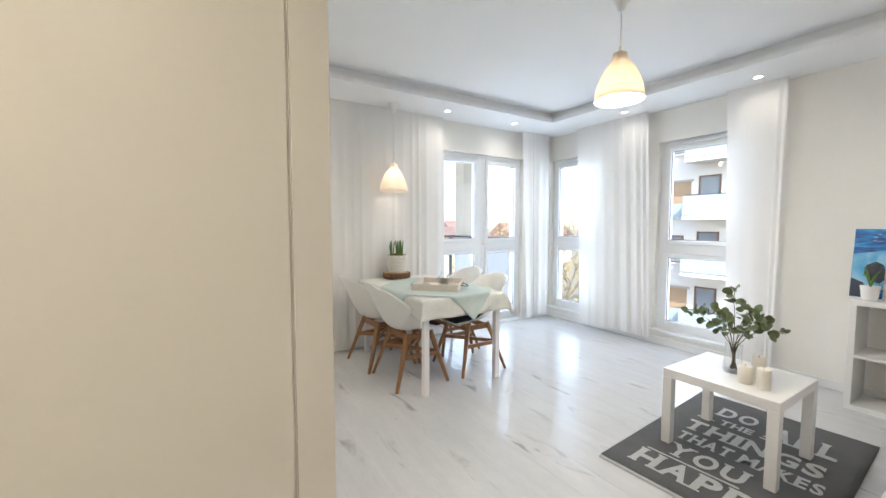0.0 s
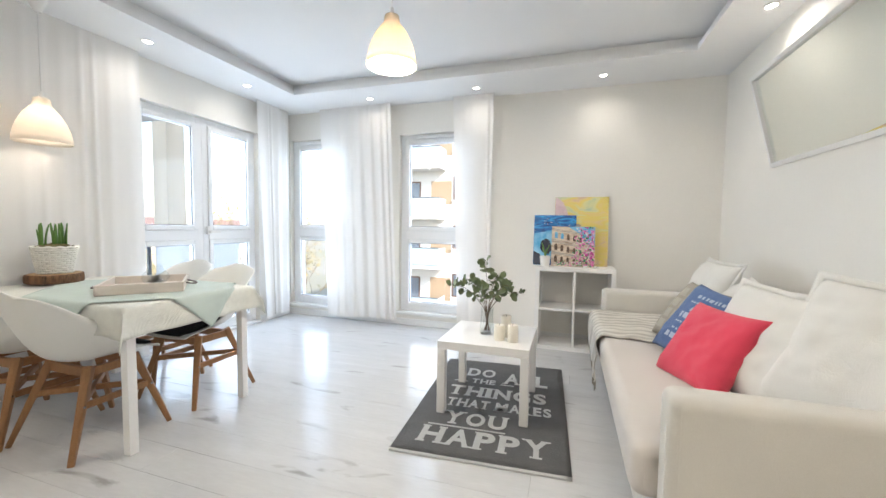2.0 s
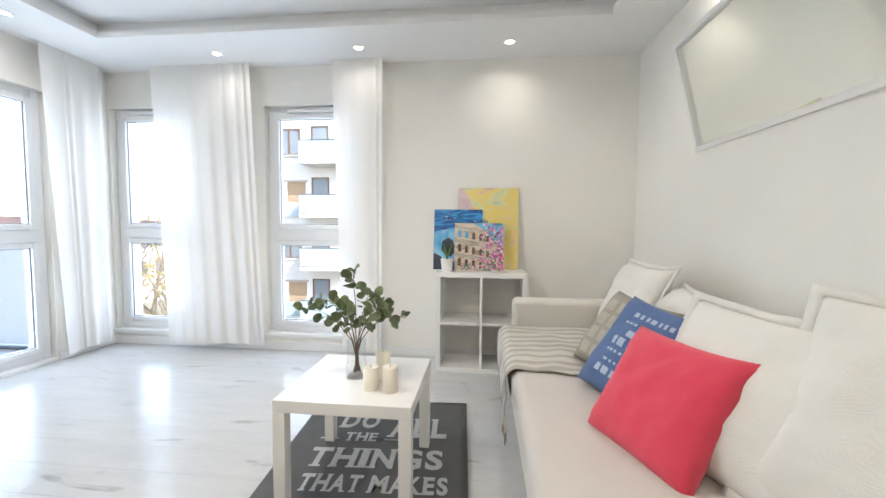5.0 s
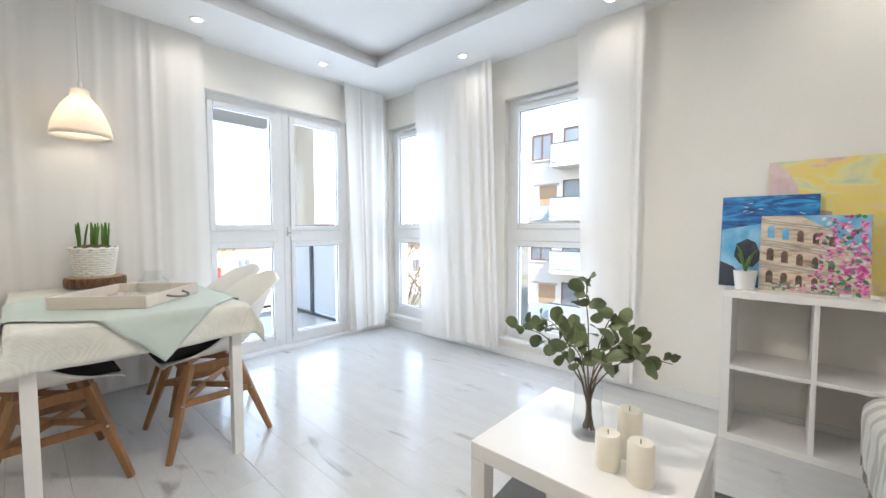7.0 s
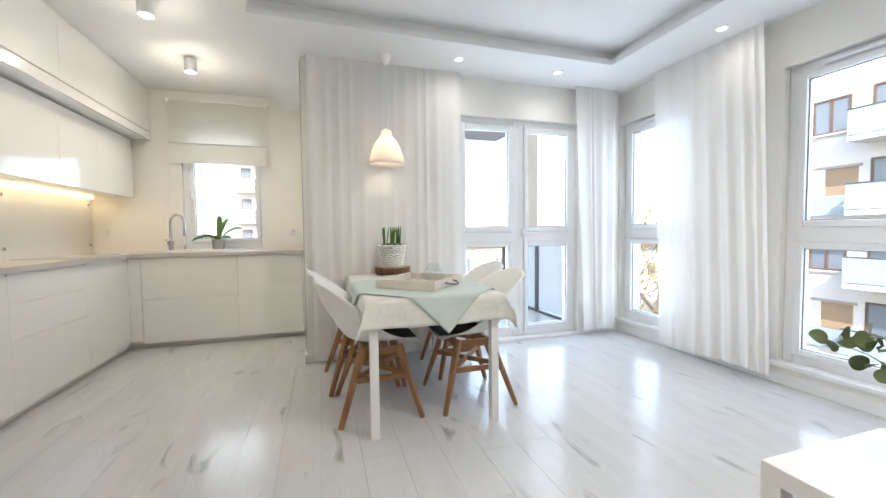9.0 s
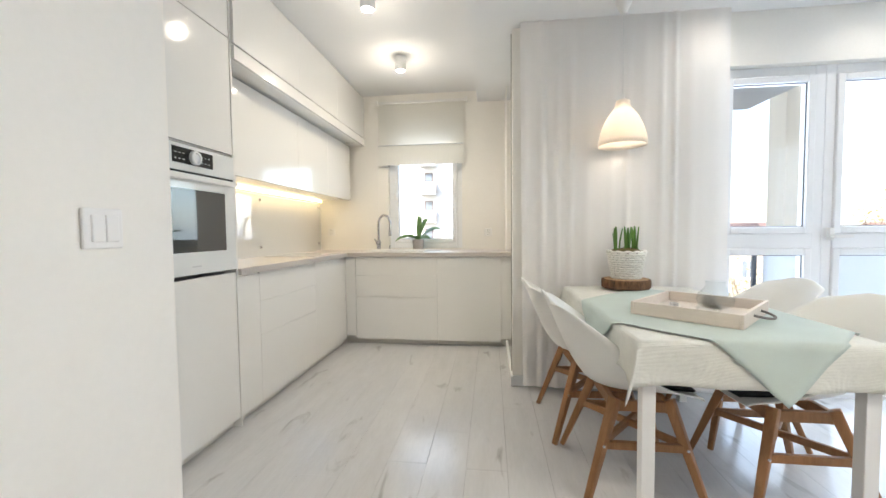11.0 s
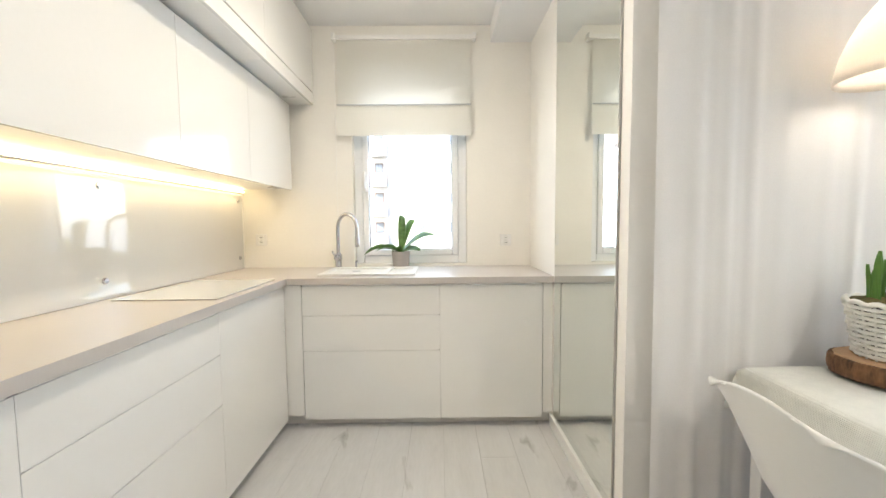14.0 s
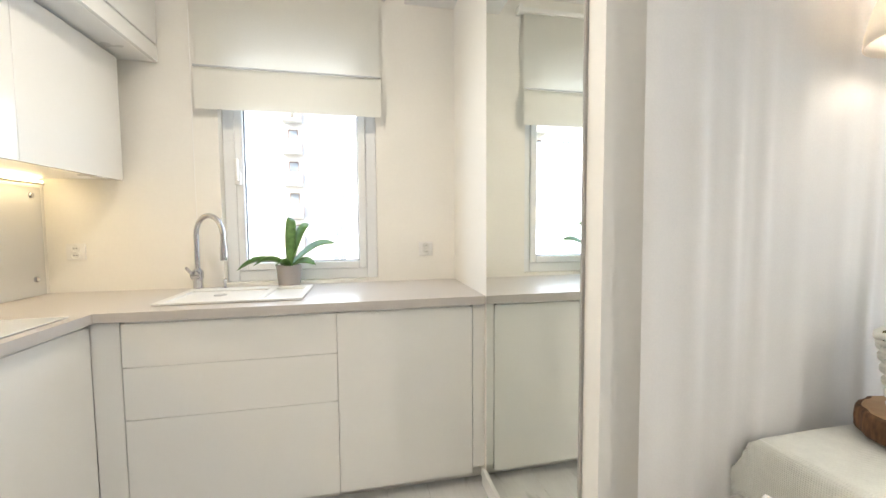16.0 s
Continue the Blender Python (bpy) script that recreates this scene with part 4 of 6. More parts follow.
def dining_chair():
    ch = thing("dining_chair", None, label="white plastic tub chair, splayed oak legs, dark seat pad", category="chair", group="chairs round the dining table")

    def curve(v):
        pts = [(0.225, 0.432), (0.20, 0.447), (0.12, 0.445), (0.02, 0.436), (-0.08, 0.436), (-0.178, 0.468), (-0.240, 0.545), (-0.286, 0.64), (-0.325, 0.735), (-0.358, 0.815), (-0.374, 0.848)]
        f = v * (len(pts) - 1)
        i = min(int(f), len(pts) - 2)
        t = f - i
        p0, p1, p2, p3 = (pts[max(i - 1, 0)], pts[i], pts[i + 1], pts[min(i + 2, len(pts) - 1)])
        return [0.5 * (2 * b + (c - a) * t + (2 * a - 5 * b + 4 * c - d) * t * t + (3 * b - a - 3 * c + d) * t ** 3) for a, b, c, d in zip(p0, p1, p2, p3)]

    def place(u, v):
        w = 2 * u - 1
        y, z = curve(v)
        half = 0.185 + 0.065 * math.sin(math.pi * min(1, v / 0.75) * 0.62) if v < 0.62 else 0.245 - 0.105 * ((v - 0.62) / 0.38) ** 2.0
        edge = abs(w) ** 2.6
        liftv = 0.155 * math.exp(-((v - 0.47) / 0.20) ** 2) + 0.01
        fwd = 0.135 * math.exp(-((v - 0.66) / 0.20) ** 2)
        droop = -0.055 * edge * max(0, (v - 0.8) / 0.2) ** 1.5
        return (w * half, y + edge * fwd, z + edge * liftv + droop)

    sh = part("shell", grid_mesh(28, 44, place), PLASTIC, ch, "white moulded plastic tub seat", smooth=180)
    shell(sh, 0.007, -1)
    padm = part("seat_pad", grid_mesh(14, 14, lambda u, v: (lambda p: (p[0] * 0.80, p[1], p[2] + 0.012 + 0.016 * (1 - abs(2 * u - 1) ** 4) * (1 - abs(2 * v - 1) ** 4)))(place(0.10 + 0.80 * u, 0.03 + 0.40 * v))), PAD, ch, "dark charcoal felt seat pad", smooth=180)
    shell(padm, 0.018, -1)
    tops = {}
    for sx in (-1, 1):
        for sy, fy in ((1, 0.225), (-1, -0.245)):
            top, foot = Vector((sx * 0.150, sy * 0.105, 0.425)), Vector((sx * 0.245, fy, 0.0))
            leg = part("leg", beam(top, foot, 0.040, 0.040, 0.024, 0.024), OAK, ch, "tapered oiled oak leg")
            tops[(sx, sy)] = (top, foot)
            p = top.lerp(foot, 0.42)
            part("bolt", moved(lathe([(0.0, 0.0), (0.007, 0.0), (0.006, 0.003), (0.0, 0.004)], 12), Matrix.Translation(p + Vector((sx * 0.019, 0, 0))) @ pose(0, 0, 0, 0, 90 * sx, 0)), CHROME, leg)
    for sx in (-1, 1):
        a, b = tops[(sx, 1)], tops[(sx, -1)]
        part("seat_rail", beam(a[0] + Vector((0, 0.02, -0.03)), b[0] + Vector((0, -0.02, -0.03)), 0.022, 0.045), OAK, ch)
        part("stretcher", beam(a[0].lerp(a[1], 0.42), b[0].lerp(b[1], 0.42), 0.020, 0.034), OAK, ch)
    for sy in (1, -1):
        a, b = tops[(-1, sy)], tops[(1, sy)]
        part("seat_rail", beam(a[0] + Vector((0.0, 0, -0.035)), b[0] + Vector((0.0, 0, -0.035)), 0.022, 0.050), OAK, ch)
    a, b = tops[(-1, 1)], tops[(1, -1)]
    part("cross_stretcher", beam(a[0].lerp(a[1], 0.40), b[0].lerp(b[1], 0.40), 0.020, 0.032), OAK, ch)
    a, b = tops[(1, 1)], tops[(-1, -1)]
    part("cross_stretcher", beam(a[0].lerp(a[1], 0.40) + Vector((0, 0, 0.001)), b[0].lerp(b[1], 0.40), 0.019, 0.031), OAK, ch)
    return ch


chair = dining_chair()
chair.matrix_world = pose(1.815, 3.08, 0, 0, 0, -90)
copy_thing(chair, pose(2.395, 3.05, 0, 0, 0, 90))
copy_thing(chair, pose(1.76, 3.57, 0, 0, 0, -87))
copy_thing(chair, pose(2.52, 3.60, 0, 0, 0, 92))

# tray, carafe, log slice, basket
TRAYW = mat("limed_wood", (0.74, 0.67, 0.60), 0.6, color2=(0.60, 0.53, 0.46), scale=5, fine=60, stretch=(1, 8, 8), spread=0.8, bump=0.2, bump_scale=90)
ROPE = mat("grey_rope", (0.22, 0.20, 0.18), 0.9, var=0.3, fine=300)
CLEARG = clear("clear_glass", (0.98, 0.99, 0.99))
TT = TZ + 0.0135
tray = thing("serving_tray", m=pose(2.10, 3.075, TT, 0, 0, -42), label="limed wooden serving tray with rope handles", category="tray")
part("base", block(-0.19, -0.205, 0.0, 0.19, 0.205, 0.010, 0.002), TRAYW, tray)
for r in ((-0.20, -0.215, 0.0, -0.188, 0.215, 0.055), (0.188, -0.215, 0.0, 0.20, 0.215, 0.055), (-0.188, -0.215, 0.0, 0.188, -0.203, 0.055), (-0.188, 0.203, 0.0, 0.188, 0.215, 0.055)):
    part("rim_board", block(*r, 0.002), TRAYW, tray)
for x, sgn in ((0.20, 1), (-0.20, -1)):
    loop = [(x + sgn * 0.055 * math.sin(a), 0.065 * math.cos(a), 0.032 - 0.012 * math.sin(a)) for a in np.linspace(0, math.pi, 12)]
    part("rope_handle", tube(loop, 0.005, 8), ROPE, tray)


def carafe(x, y, z, s):
    ob = thing("glass_carafe", m=pose(x, y, z), label="small round clear glass carafe standing on the tray", category="carafe")
    prof = [(0.0, 0.004), (0.03, 0.0), (0.052, 0.01), (0.060, 0.032), (0.052, 0.055), (0.036, 0.070), (0.030, 0.085), (0.033, 0.098), (0.030, 0.098), (0.027, 0.085), (0.034, 0.068), (0.049, 0.054), (0.057, 0.032), (0.050, 0.013), (0.0, 0.007)]
    part("bowl", lathe([(r * s, h * s) for r, h in prof], 32), CLEARG, ob, smooth=80)
    return ob


carafe(2.205, 3.15, TT + 0.010, 1.25)
carafe(2.105, 3.01, TT + 0.010, 0.75)
tl = thing("tea_light", m=pose(2.045, 3.18, TT + 0.010), label="small tea light in a metal cup on the tray", category="candle")
part("cup", lathe([(0.0, 0.0), (0.02, 0.0), (0.02, 0.016), (0.018, 0.016), (0.018, 0.012), (0.0, 0.012)], 20), STEEL, tl)
part("wax", lathe([(0.0, 0.0135), (0.0175, 0.0125)], 20), WHITE, tl)

BARK = mat("tree_bark", (0.25, 0.125, 0.06), 0.95, color2=(0.025, 0.015, 0.01), scale=34, fine=110, stretch=(1, 1, 0.35), spread=0.42, bump=1.0, bump_scale=70)
HEART = mat("cut_wood", (0.56, 0.37, 0.21), 0.6, color2=(0.38, 0.22, 0.11), scale=8, fine=50, spread=0.7, bump=0.1)
slice_ = thing("log_slice", m=pose(2.05, 3.84, TT), label="thick slice of log with bark used as a plant stand", category="log slice")


def rough_ring(seed, r, z0, z1, steps=56, inset=0.0):
    rnd = random.Random(seed)
    ph = [rnd.uniform(0, 6.3) for _ in range(5)]
    rad = [r * (1 + 0.04 * math.sin(2 * a + ph[0]) + 0.03 * math.sin(3 * a + ph[1]) + 0.016 * math.sin(11 * a + ph[2]) + 0.012 * math.sin(19 * a + ph[3])) - inset for a in np.linspace(0, 2 * math.pi, steps, endpoint=False)]
    bm = bmesh.new()
    rows = []
    for k, (zz, f) in enumerate(((z0, 0.97), (z0 + 0.006, 1.0), ((z0 + z1) / 2, 1.01), (z1 - 0.006, 1.0), (z1, 0.975))):
        rows.append([bm.verts.new((f * rr * math.cos(2 * math.pi * i / steps), f * rr * math.sin(2 * math.pi * i / steps), zz)) for i, rr in enumerate(rad)])
    for a, b in zip(rows, rows[1:]):
        for i in range(steps):
            bm.faces.new((a[i], a[(i + 1) % steps], b[(i + 1) % steps], b[i]))
    bm.faces.new(rows[0][::-1])
    bm.faces.new(rows[-1])
    return bm


part("bark", rough_ring(4, 0.138, 0.0, 0.056), BARK, slice_, "dark rough bark", smooth=60)
part("cut_face", rough_ring(4, 0.138, 0.0, 0.060, inset=0.010), HEART, slice_, "pale cut wood face")

WICKER = mat("white_wicker", (0.80, 0.78, 0.72), 0.65, var=0.05, fine=200, bump=0.3, bump_scale=200)
MOSS = mat("moss", (0.17, 0.15, 0.04), 1.0, color2=(0.06, 0.045, 0.02), scale=40, fine=200, spread=0.7, bump=1.0, bump_scale=150)
BLADE = mat("bulb_leaf", (0.14, 0.28, 0.05), 0.45, color2=(0.07, 0.17, 0.03), scale=30, fine=90, spread=0.8)
bsk = thing("wicker_planter", m=pose(2.05, 3.84, TT + 0.060) @ Matrix.Diagonal((1.04, 1.04, 1.28, 1)), label="white wicker basket planter with sprouting bulb leaves", category="planter")


def weave_basket():
    n = 22
    for k in range(n):
        a = 2 * math.pi * k / n
        part("stake", tube([(0.078 * math.cos(a), 0.078 * math.sin(a), 0.0), (0.103 * math.cos(a), 0.103 * math.sin(a), 0.128)], 0.0032, 6), WICKER, bsk)
    for j in range(11):
        z = 0.008 + j * 0.0112
        r0 = 0.079 + 0.0245 * z / 0.128
        pts = []
        for i in range(n * 4 + 1):
            a = 2 * math.pi * i / (n * 4)
            r = r0 + 0.0042 * math.cos(math.pi * i / 4 * 1.0 + (math.pi if j % 2 else 0))
            pts.append((r * math.cos(a), r * math.sin(a), z))
        part("strand", tube(pts, 0.0052, 6), WICKER, bsk, smooth=80)
    part("rim_braid", tube([((0.106 + 0.002 * math.sin(9 * a)) * math.cos(a), (0.106 + 0.002 * math.sin(9 * a)) * math.sin(a), 0.132 + 0.003 * math.sin(13 * a)) for a in np.linspace(0, 2 * math.pi, 60)], 0.0065, 8), WICKER, bsk, smooth=80)
    part("liner", lathe([(0.0, 0.002), (0.074, 0.002), (0.098, 0.122), (0.0, 0.118)], 28), SOIL, bsk)


weave_basket()
part("moss", grid_mesh(20, 20, lambda u, v: (lambda r, a: (r * math.cos(a), r * math.sin(a), 0.134 + 0.014 * noise.noise((7 * u, 9 * v, 1)) + 0.016 * (1 - r / 0.1)))(0.099 * v, 2 * math.pi * u)), MOSS, bsk, smooth=180)
rb = random.Random(5)
for cx, cy in ((-0.052, 0.012), (0.0, -0.012), (0.052, 0.012)):
    for k in range(6):
        yaw, ln = rb.uniform(0, 6.28), rb.uniform(0.085, 0.135)
        lean = rb.uniform(0.02, 0.17)
        bm = bmesh.new()
        rows = []
        for i in range(6):
            s = i / 5
            w = 0.0085 * (1 - 0.15 * s) * (1 if s < 0.95 else 0.45)
            c, sn = math.cos(yaw), math.sin(yaw)
            r = 0.008 + lean * ln * s * s + 0.004
            base = Vector((cx + c * r, cy + sn * r, 0.125 + ln * s))
            side = Vector((-sn, c, 0)) * w
            rows.append([bm.verts.new(base - side + Vector((c, sn, 0)) * 0.003), bm.verts.new(base - Vector((c, sn, 0)) * 0.002), bm.verts.new(base + side + Vector((c, sn, 0)) * 0.003)])
        for a, b in zip(rows, rows[1:]):
            for q in range(2):
                bm.faces.new((a[q], a[q + 1], b[q + 1], b[q]))
        shell(part("leaf", bm, BLADE, bsk, smooth=180), 0.002)

# ---- living area ----
def frame_matrix(center, e1, e2):
    """A pose from a centre and two edge directions."""
    a = Vector(e1).normalized()
    b = (Vector(e2) - a * a.dot(Vector(e2))).normalized()
    n = a.cross(b)
    m = Matrix((a, b, n)).transposed().to_4x4()
    m.translation = center
    return m


def pillow_point(w, h, t, a, b, side, seed):
    rnd = random.Random(seed)
    ox, oy = rnd.uniform(0, 50), rnd.uniform(0, 50)
    puff = max(0.0, (1 - a ** 4) * (1 - b ** 4)) ** 0.55
    pinch = 1 - 0.075 * (1 - b * b) * abs(a) ** 2
    pinch2 = 1 - 0.075 * (1 - a * a) * abs(b) ** 2
    crease = 0.10 * noise.noise((3 * a + ox, 3 * b + oy, side)) + 0.05 * noise.noise((8 * a + oy, 7 * b + ox, side))
    return Vector((a * w / 2 * pinch, b * h / 2 * pinch2, side * t / 2 * puff * (1 + 1.4 * crease)))


def pillow_mesh(w, h, t, seed, flange=0.0, n=26):
    """A stuffed cushion: full in the middle, pinched corners, uneven creases."""
    bm = bmesh.new()

    def place(u, v, side):
        return pillow_point(w, h, t, 2 * u - 1, 2 * v - 1, side, seed)

    grids = {}
    for side in (1, -1):
        grids[side] = [[None] * (n + 1) for _ in range(n + 1)]
        for j in range(n + 1):
            for i in range(n + 1):
                if side == -1 and (i in (0, n) or j in (0, n)):
                    grids[side][j][i] = grids[1][j][i]
                else:
                    grids[side][j][i] = bm.verts.new(place(i / n, j / n, side))
    for side in (1, -1):
        g = grids[side]
        for j in range(n):
            for i in range(n):
                q = [g[j][i], g[j][i + 1], g[j + 1][i + 1], g[j + 1][i]]
                bm.faces.new(q if side == 1 else q[::-1])
    return bm


def flange_mesh(w, h, f, seed, n=26):
    """The flat seam border round a cushion."""
    rnd = random.Random(seed)
    o = rnd.uniform(0, 50)
    bm = bmesh.new()
    inner, outer = [], []
    for k in range(4 * n):
        s, i = divmod(k, n)
        a = 2 * i / n - 1
        x, y = ((a, -1), (1, a), (-a, 1), (-1, -a))[s]
        px, py = x * w / 2 * (1 - 0.075 * (1 - y * y) * abs(x) ** 2), y * h / 2 * (1 - 0.075 * (1 - x * x) * abs(y) ** 2)
        ext = 1 + 2 * f / max(w, h)
        wob = 0.012 * noise.noise((4 * x + o, 4 * y, 2.0))
        inner.append(bm.verts.new((px * 0.985, py * 0.985, 0.0)))
        outer.append(bm.verts.new((px * ext, py * ext, wob)))
    m = 4 * n
    for k in range(m):
        bm.faces.new((inner[k], inner[(k + 1) % m], outer[(k + 1) % m], outer[k]))
    return bm


CUSH = weave(mat("off_white_linen", (0.745, 0.73, 0.685), 0.9, var=0.04, scale=5, fine=280, sheen=0.2), 180, 0.4)
RED = weave(mat("coral_red_cotton", (0.72, 0.055, 0.10), 0.85, var=0.06, scale=6, fine=260, sheen=0.2), 240, 0.35)
BLUE = weave(mat("denim_blue_cotton", (0.085, 0.155, 0.33), 0.9, var=0.10, scale=6, fine=260, sheen=0.1), 240, 0.35)
TAUPE = weave(mat("taupe_cotton", (0.34, 0.31, 0.255), 0.9, var=0.08, scale=6, fine=260), 240, 0.35)


def cushion(material, center, e1, e2, w, h, t, seed, label, border=True):
    ob = thing("cushion", m=frame_matrix(center, e1, e2), label=label, category="cushion", group="cushions on the sofa")
    part("pillow", pillow_mesh(w, h, t, seed), material, ob, smooth=180)
    if border:
        shell(part("seam_border", flange_mesh(w, h, 0.028, seed), material, ob, smooth=180), 0.004)
    return ob


def sofa():
    x0, x1, yb, yf = 1.635, 3.975, -0.55, 0.375
    ob = thing("sofa", None, label="long off-white linen sofa with low box arms and a thick seat", category="sofa")
    arm = 0.125
    for a, b in ((x0, x0 + arm), (x1 - arm, x1)):
        bm = block(a, yb, 0.03, b, yf, 0.69 if a < 2 else 0.655, 0.035, 4)
        part("armrest", bm, LINEN, ob)
        part("arm_piping", blocks([(a + 0.012, yf + 0.000, 0.05, a + 0.016, yf + 0.003, 0.60)]), CUSH, ob)
    part("base", block(x0 + arm, yb + 0.02, 0.04, x1 - arm, yf - 0.005, 0.29, 0.012), LINEN, ob)

    sm = block(x0 + arm + 0.004, -0.33, 0.292, x1 - arm - 0.004, yf + 0.07, 0.475, 0.045, 5)
    part("seat_cushion", sm, SEATC, ob, "slightly pinkish off-white seat cover")
    part("backrest", block(x0 + 0.06, yb, 0.29, x1 - arm, -0.33, 0.80, 0.05, 4), LINEN, ob)
    for x in (x0 + 0.08, x1 - 0.08):
        for y in (yb + 0.08, yf - 0.08):
            part("foot", block(x - 0.03, y - 0.03, 0.0, x + 0.03, y + 0.03, 0.035, 0.004), OVENBLACK, ob)


SEATC = weave(mat("seat_linen", (0.68, 0.63, 0.58), 0.9, var=0.05, scale=4, fine=280, sheen=0.2), 190, 0.45)
sofa()
lean = (0, -0.42, 0.90)
cushion(CUSH, (3.52, -0.26, 0.72), (1, 0.06, 0), lean, 0.52, 0.46, 0.16, 1, "large off-white linen cushion leaning in the sofa corner")
cushion(CUSH, (2.97, -0.23, 0.65), (1, -0.10, 0.04), (0.0, -0.60, 0.75), 0.62, 0.48, 0.18, 2, "large off-white linen cushion with a seam border")
cushion(CUSH, (2.36, -0.13, 0.675), (0.86, 0.38, 0.04), (0.28, -0.42, 0.85), 0.50, 0.50, 0.17, 3, "large off-white linen cushion with a seam border")
cushion(CUSH, (2.05, -0.31, 0.72), (0.82, 0.46, 0.04), (0.28, -0.42, 0.83), 0.56, 0.56, 0.19, 4, "large off-white linen cushion beside the armrest")
tp = cushion(TAUPE, (3.04, -0.05, 0.645), (0.35, 0.12, 0.03), (0.05, -0.22, 0.32), 0.40, 0.40, 0.13, 5, "taupe cushion printed with pale rounded rectangles", False)
PRINT = mat("pale_print", (0.41, 0.38, 0.315), 0.9, var=0.06)
BLUEPRINT = mat("white_fabric_print", (0.42, 0.50, 0.62), 0.9, var=0.06)


def patch(w, h, t, a0, a1, b0, b1, seed):
    """A printed piece lying on the cushion's upper face."""
    return grid_mesh(5, 5, lambda u, v: pillow_point(w, h, t, a0 + (a1 - a0) * u, b0 + (b1 - b0) * v, -1, seed) + Vector((0, 0, -0.0018)))


for i in range(4):
    for j in range(4):
        part("printed_patch", patch(0.40, 0.40, 0.13, -0.80 + i * 0.40, -0.50 + i * 0.40, -0.80 + j * 0.40, -0.50 + j * 0.40, 5), PRINT, tp, smooth=180)
bl = cushion(BLUE, (2.75, -0.025, 0.65), (0.35, 0.14, 0.04), (0.07, -0.22, 0.32), 0.43, 0.43, 0.14, 6, "denim blue cushion with faded white lettering bars", False)
rb = random.Random(9)
for row, (wd, n, hh) in enumerate(((0.9, 7, 0.10), (1.1, 9, 0.05), (0.7, 3, 0.13), (1.2, 6, 0.16), (1.1, 10, 0.05), (0.9, 8, 0.05), (1.2, 6, 0.15))):
    b = 0.60 - row * 0.20
    for k in range(n):
        a0 = -wd / 2 + wd * k / n
        part("print_bar", patch(0.43, 0.43, 0.14, a0, a0 + wd / n * rb.uniform(0.45, 0.8), b - hh / 2, b + hh / 2, 6), BLUEPRINT, bl, smooth=180)
cushion(RED, (2.45, 0.045, 0.62), (0.35, 0.14, 0.0), (0.06, -0.20, 0.32), 0.41, 0.41, 0.13, 7, "coral red square cushion resting on the seat", False)


def striped(name, a, b, period):
    m = weave(mat(name, a, 0.95, var=0.06, scale=10, fine=260), 200, 0.5)
    n, links = m.node_tree.nodes, m.node_tree.links
    bsdf = n["Principled BSDF"]
    src = bsdf.inputs["Base Color"].links[0].from_socket
    tcn, w, r, mx = n.new("ShaderNodeTexCoord"), n.new("ShaderNodeTexWave"), n.new("ShaderNodeValToRGB"), n.new("ShaderNodeMix")
    w.bands_direction = "X"
    w.inputs["Scale"].default_value, w.inputs["Distortion"].default_value = 0.314 / period, 0.6
    links.new(tcn.outputs["Object"], w.inputs["Vector"])
    r.color_ramp.elements[0].position, r.color_ramp.elements[1].position = 0.52, 0.62
    links.new(w.outputs["Fac"], r.inputs[0])
    mx.data_type = "RGBA"
    links.new(r.outputs[0], mx.inputs[0])
    links.new(src, mx.inputs[6])
    mx.inputs[7].default_value = (*b, 1)
    links.new(mx.outputs[2], bsdf.inputs["Base Color"])
    return m


THROW = striped("striped_throw", (0.68, 0.65, 0.59), (0.48, 0.45, 0.40), 0.085)
throw = thing("throw_blanket", None, label="beige and taupe striped throw draped over the sofa seat", category="blanket")


def throw_place(u, v):
    x = 2.97 + 0.83 * u + 0.04 * (1 - u) * math.sin(3 * v)
    start = 0.07 - 0.20 * u
    y, z = start + v * (0.70 - start * 0.6), 0.484
    edge = 0.442
    if y > edge - 0.03:
        over = y - (edge - 0.03)
        ang = min(over / 0.05, math.pi / 2)
        y = edge - 0.03 + 0.05 * math.sin(ang)
        z = 0.484 - 0.05 * (1 - math.cos(ang)) - max(0, over - 0.078)
    crumple = 0.010 * noise.noise((5 * x, 6 * v, 0)) + 0.014 * abs(noise.noise((9 * x, 4 * v, 3)))
    fold = 0.02 * math.sin(26 * x + 3 * v) * max(0, v - 0.55)
    return (x + 0.03 * noise.noise((3 * v, 2 * u, 7)), y + abs(fold) * 0.9 + (crumple if z < 0.46 else 0), z + (crumple if z > 0.46 else 0))


shell(part("cloth", grid_mesh(50, 60, throw_place), THROW, throw, smooth=180), 0.007, 1)
fr = [Vector(throw_place(k / 36, 1.0)) for k in range(37)]
part("fringe", blocks([(p.x - 0.003, p.y - 0.002, p.z - 0.05, p.x + 0.003, p.y + 0.004, p.z + 0.005) for p in fr]), TAUPE, throw)

# rug with lettering
RUGM = weave(mat("charcoal_rug", (0.21, 0.205, 0.205), 0.95, var=0.15, scale=8, fine=220), 150, 0.8, 0.003, ("X", "Y"))
RUGW = weave(mat("rug_lettering", (0.84, 0.84, 0.82), 0.95, var=0.06, scale=20, fine=260), 150, 0.8, 0.003, ("X", "Y"))
RX0, RX1, RY0, RY1 = 2.02, 3.53, 0.62, 1.58
rug = thing("rug", m=Matrix.Translation((2.925, 1.095, 0)) @ pose(0, 0, 0, 0, 0, 3.5) @ Matrix.Diagonal((0.925, 0.965, 1, 1)) @ Matrix.Translation((-2.765, -1.10, 0)), label="charcoal woven rug with large white lettering under the coffee table", category="rug")
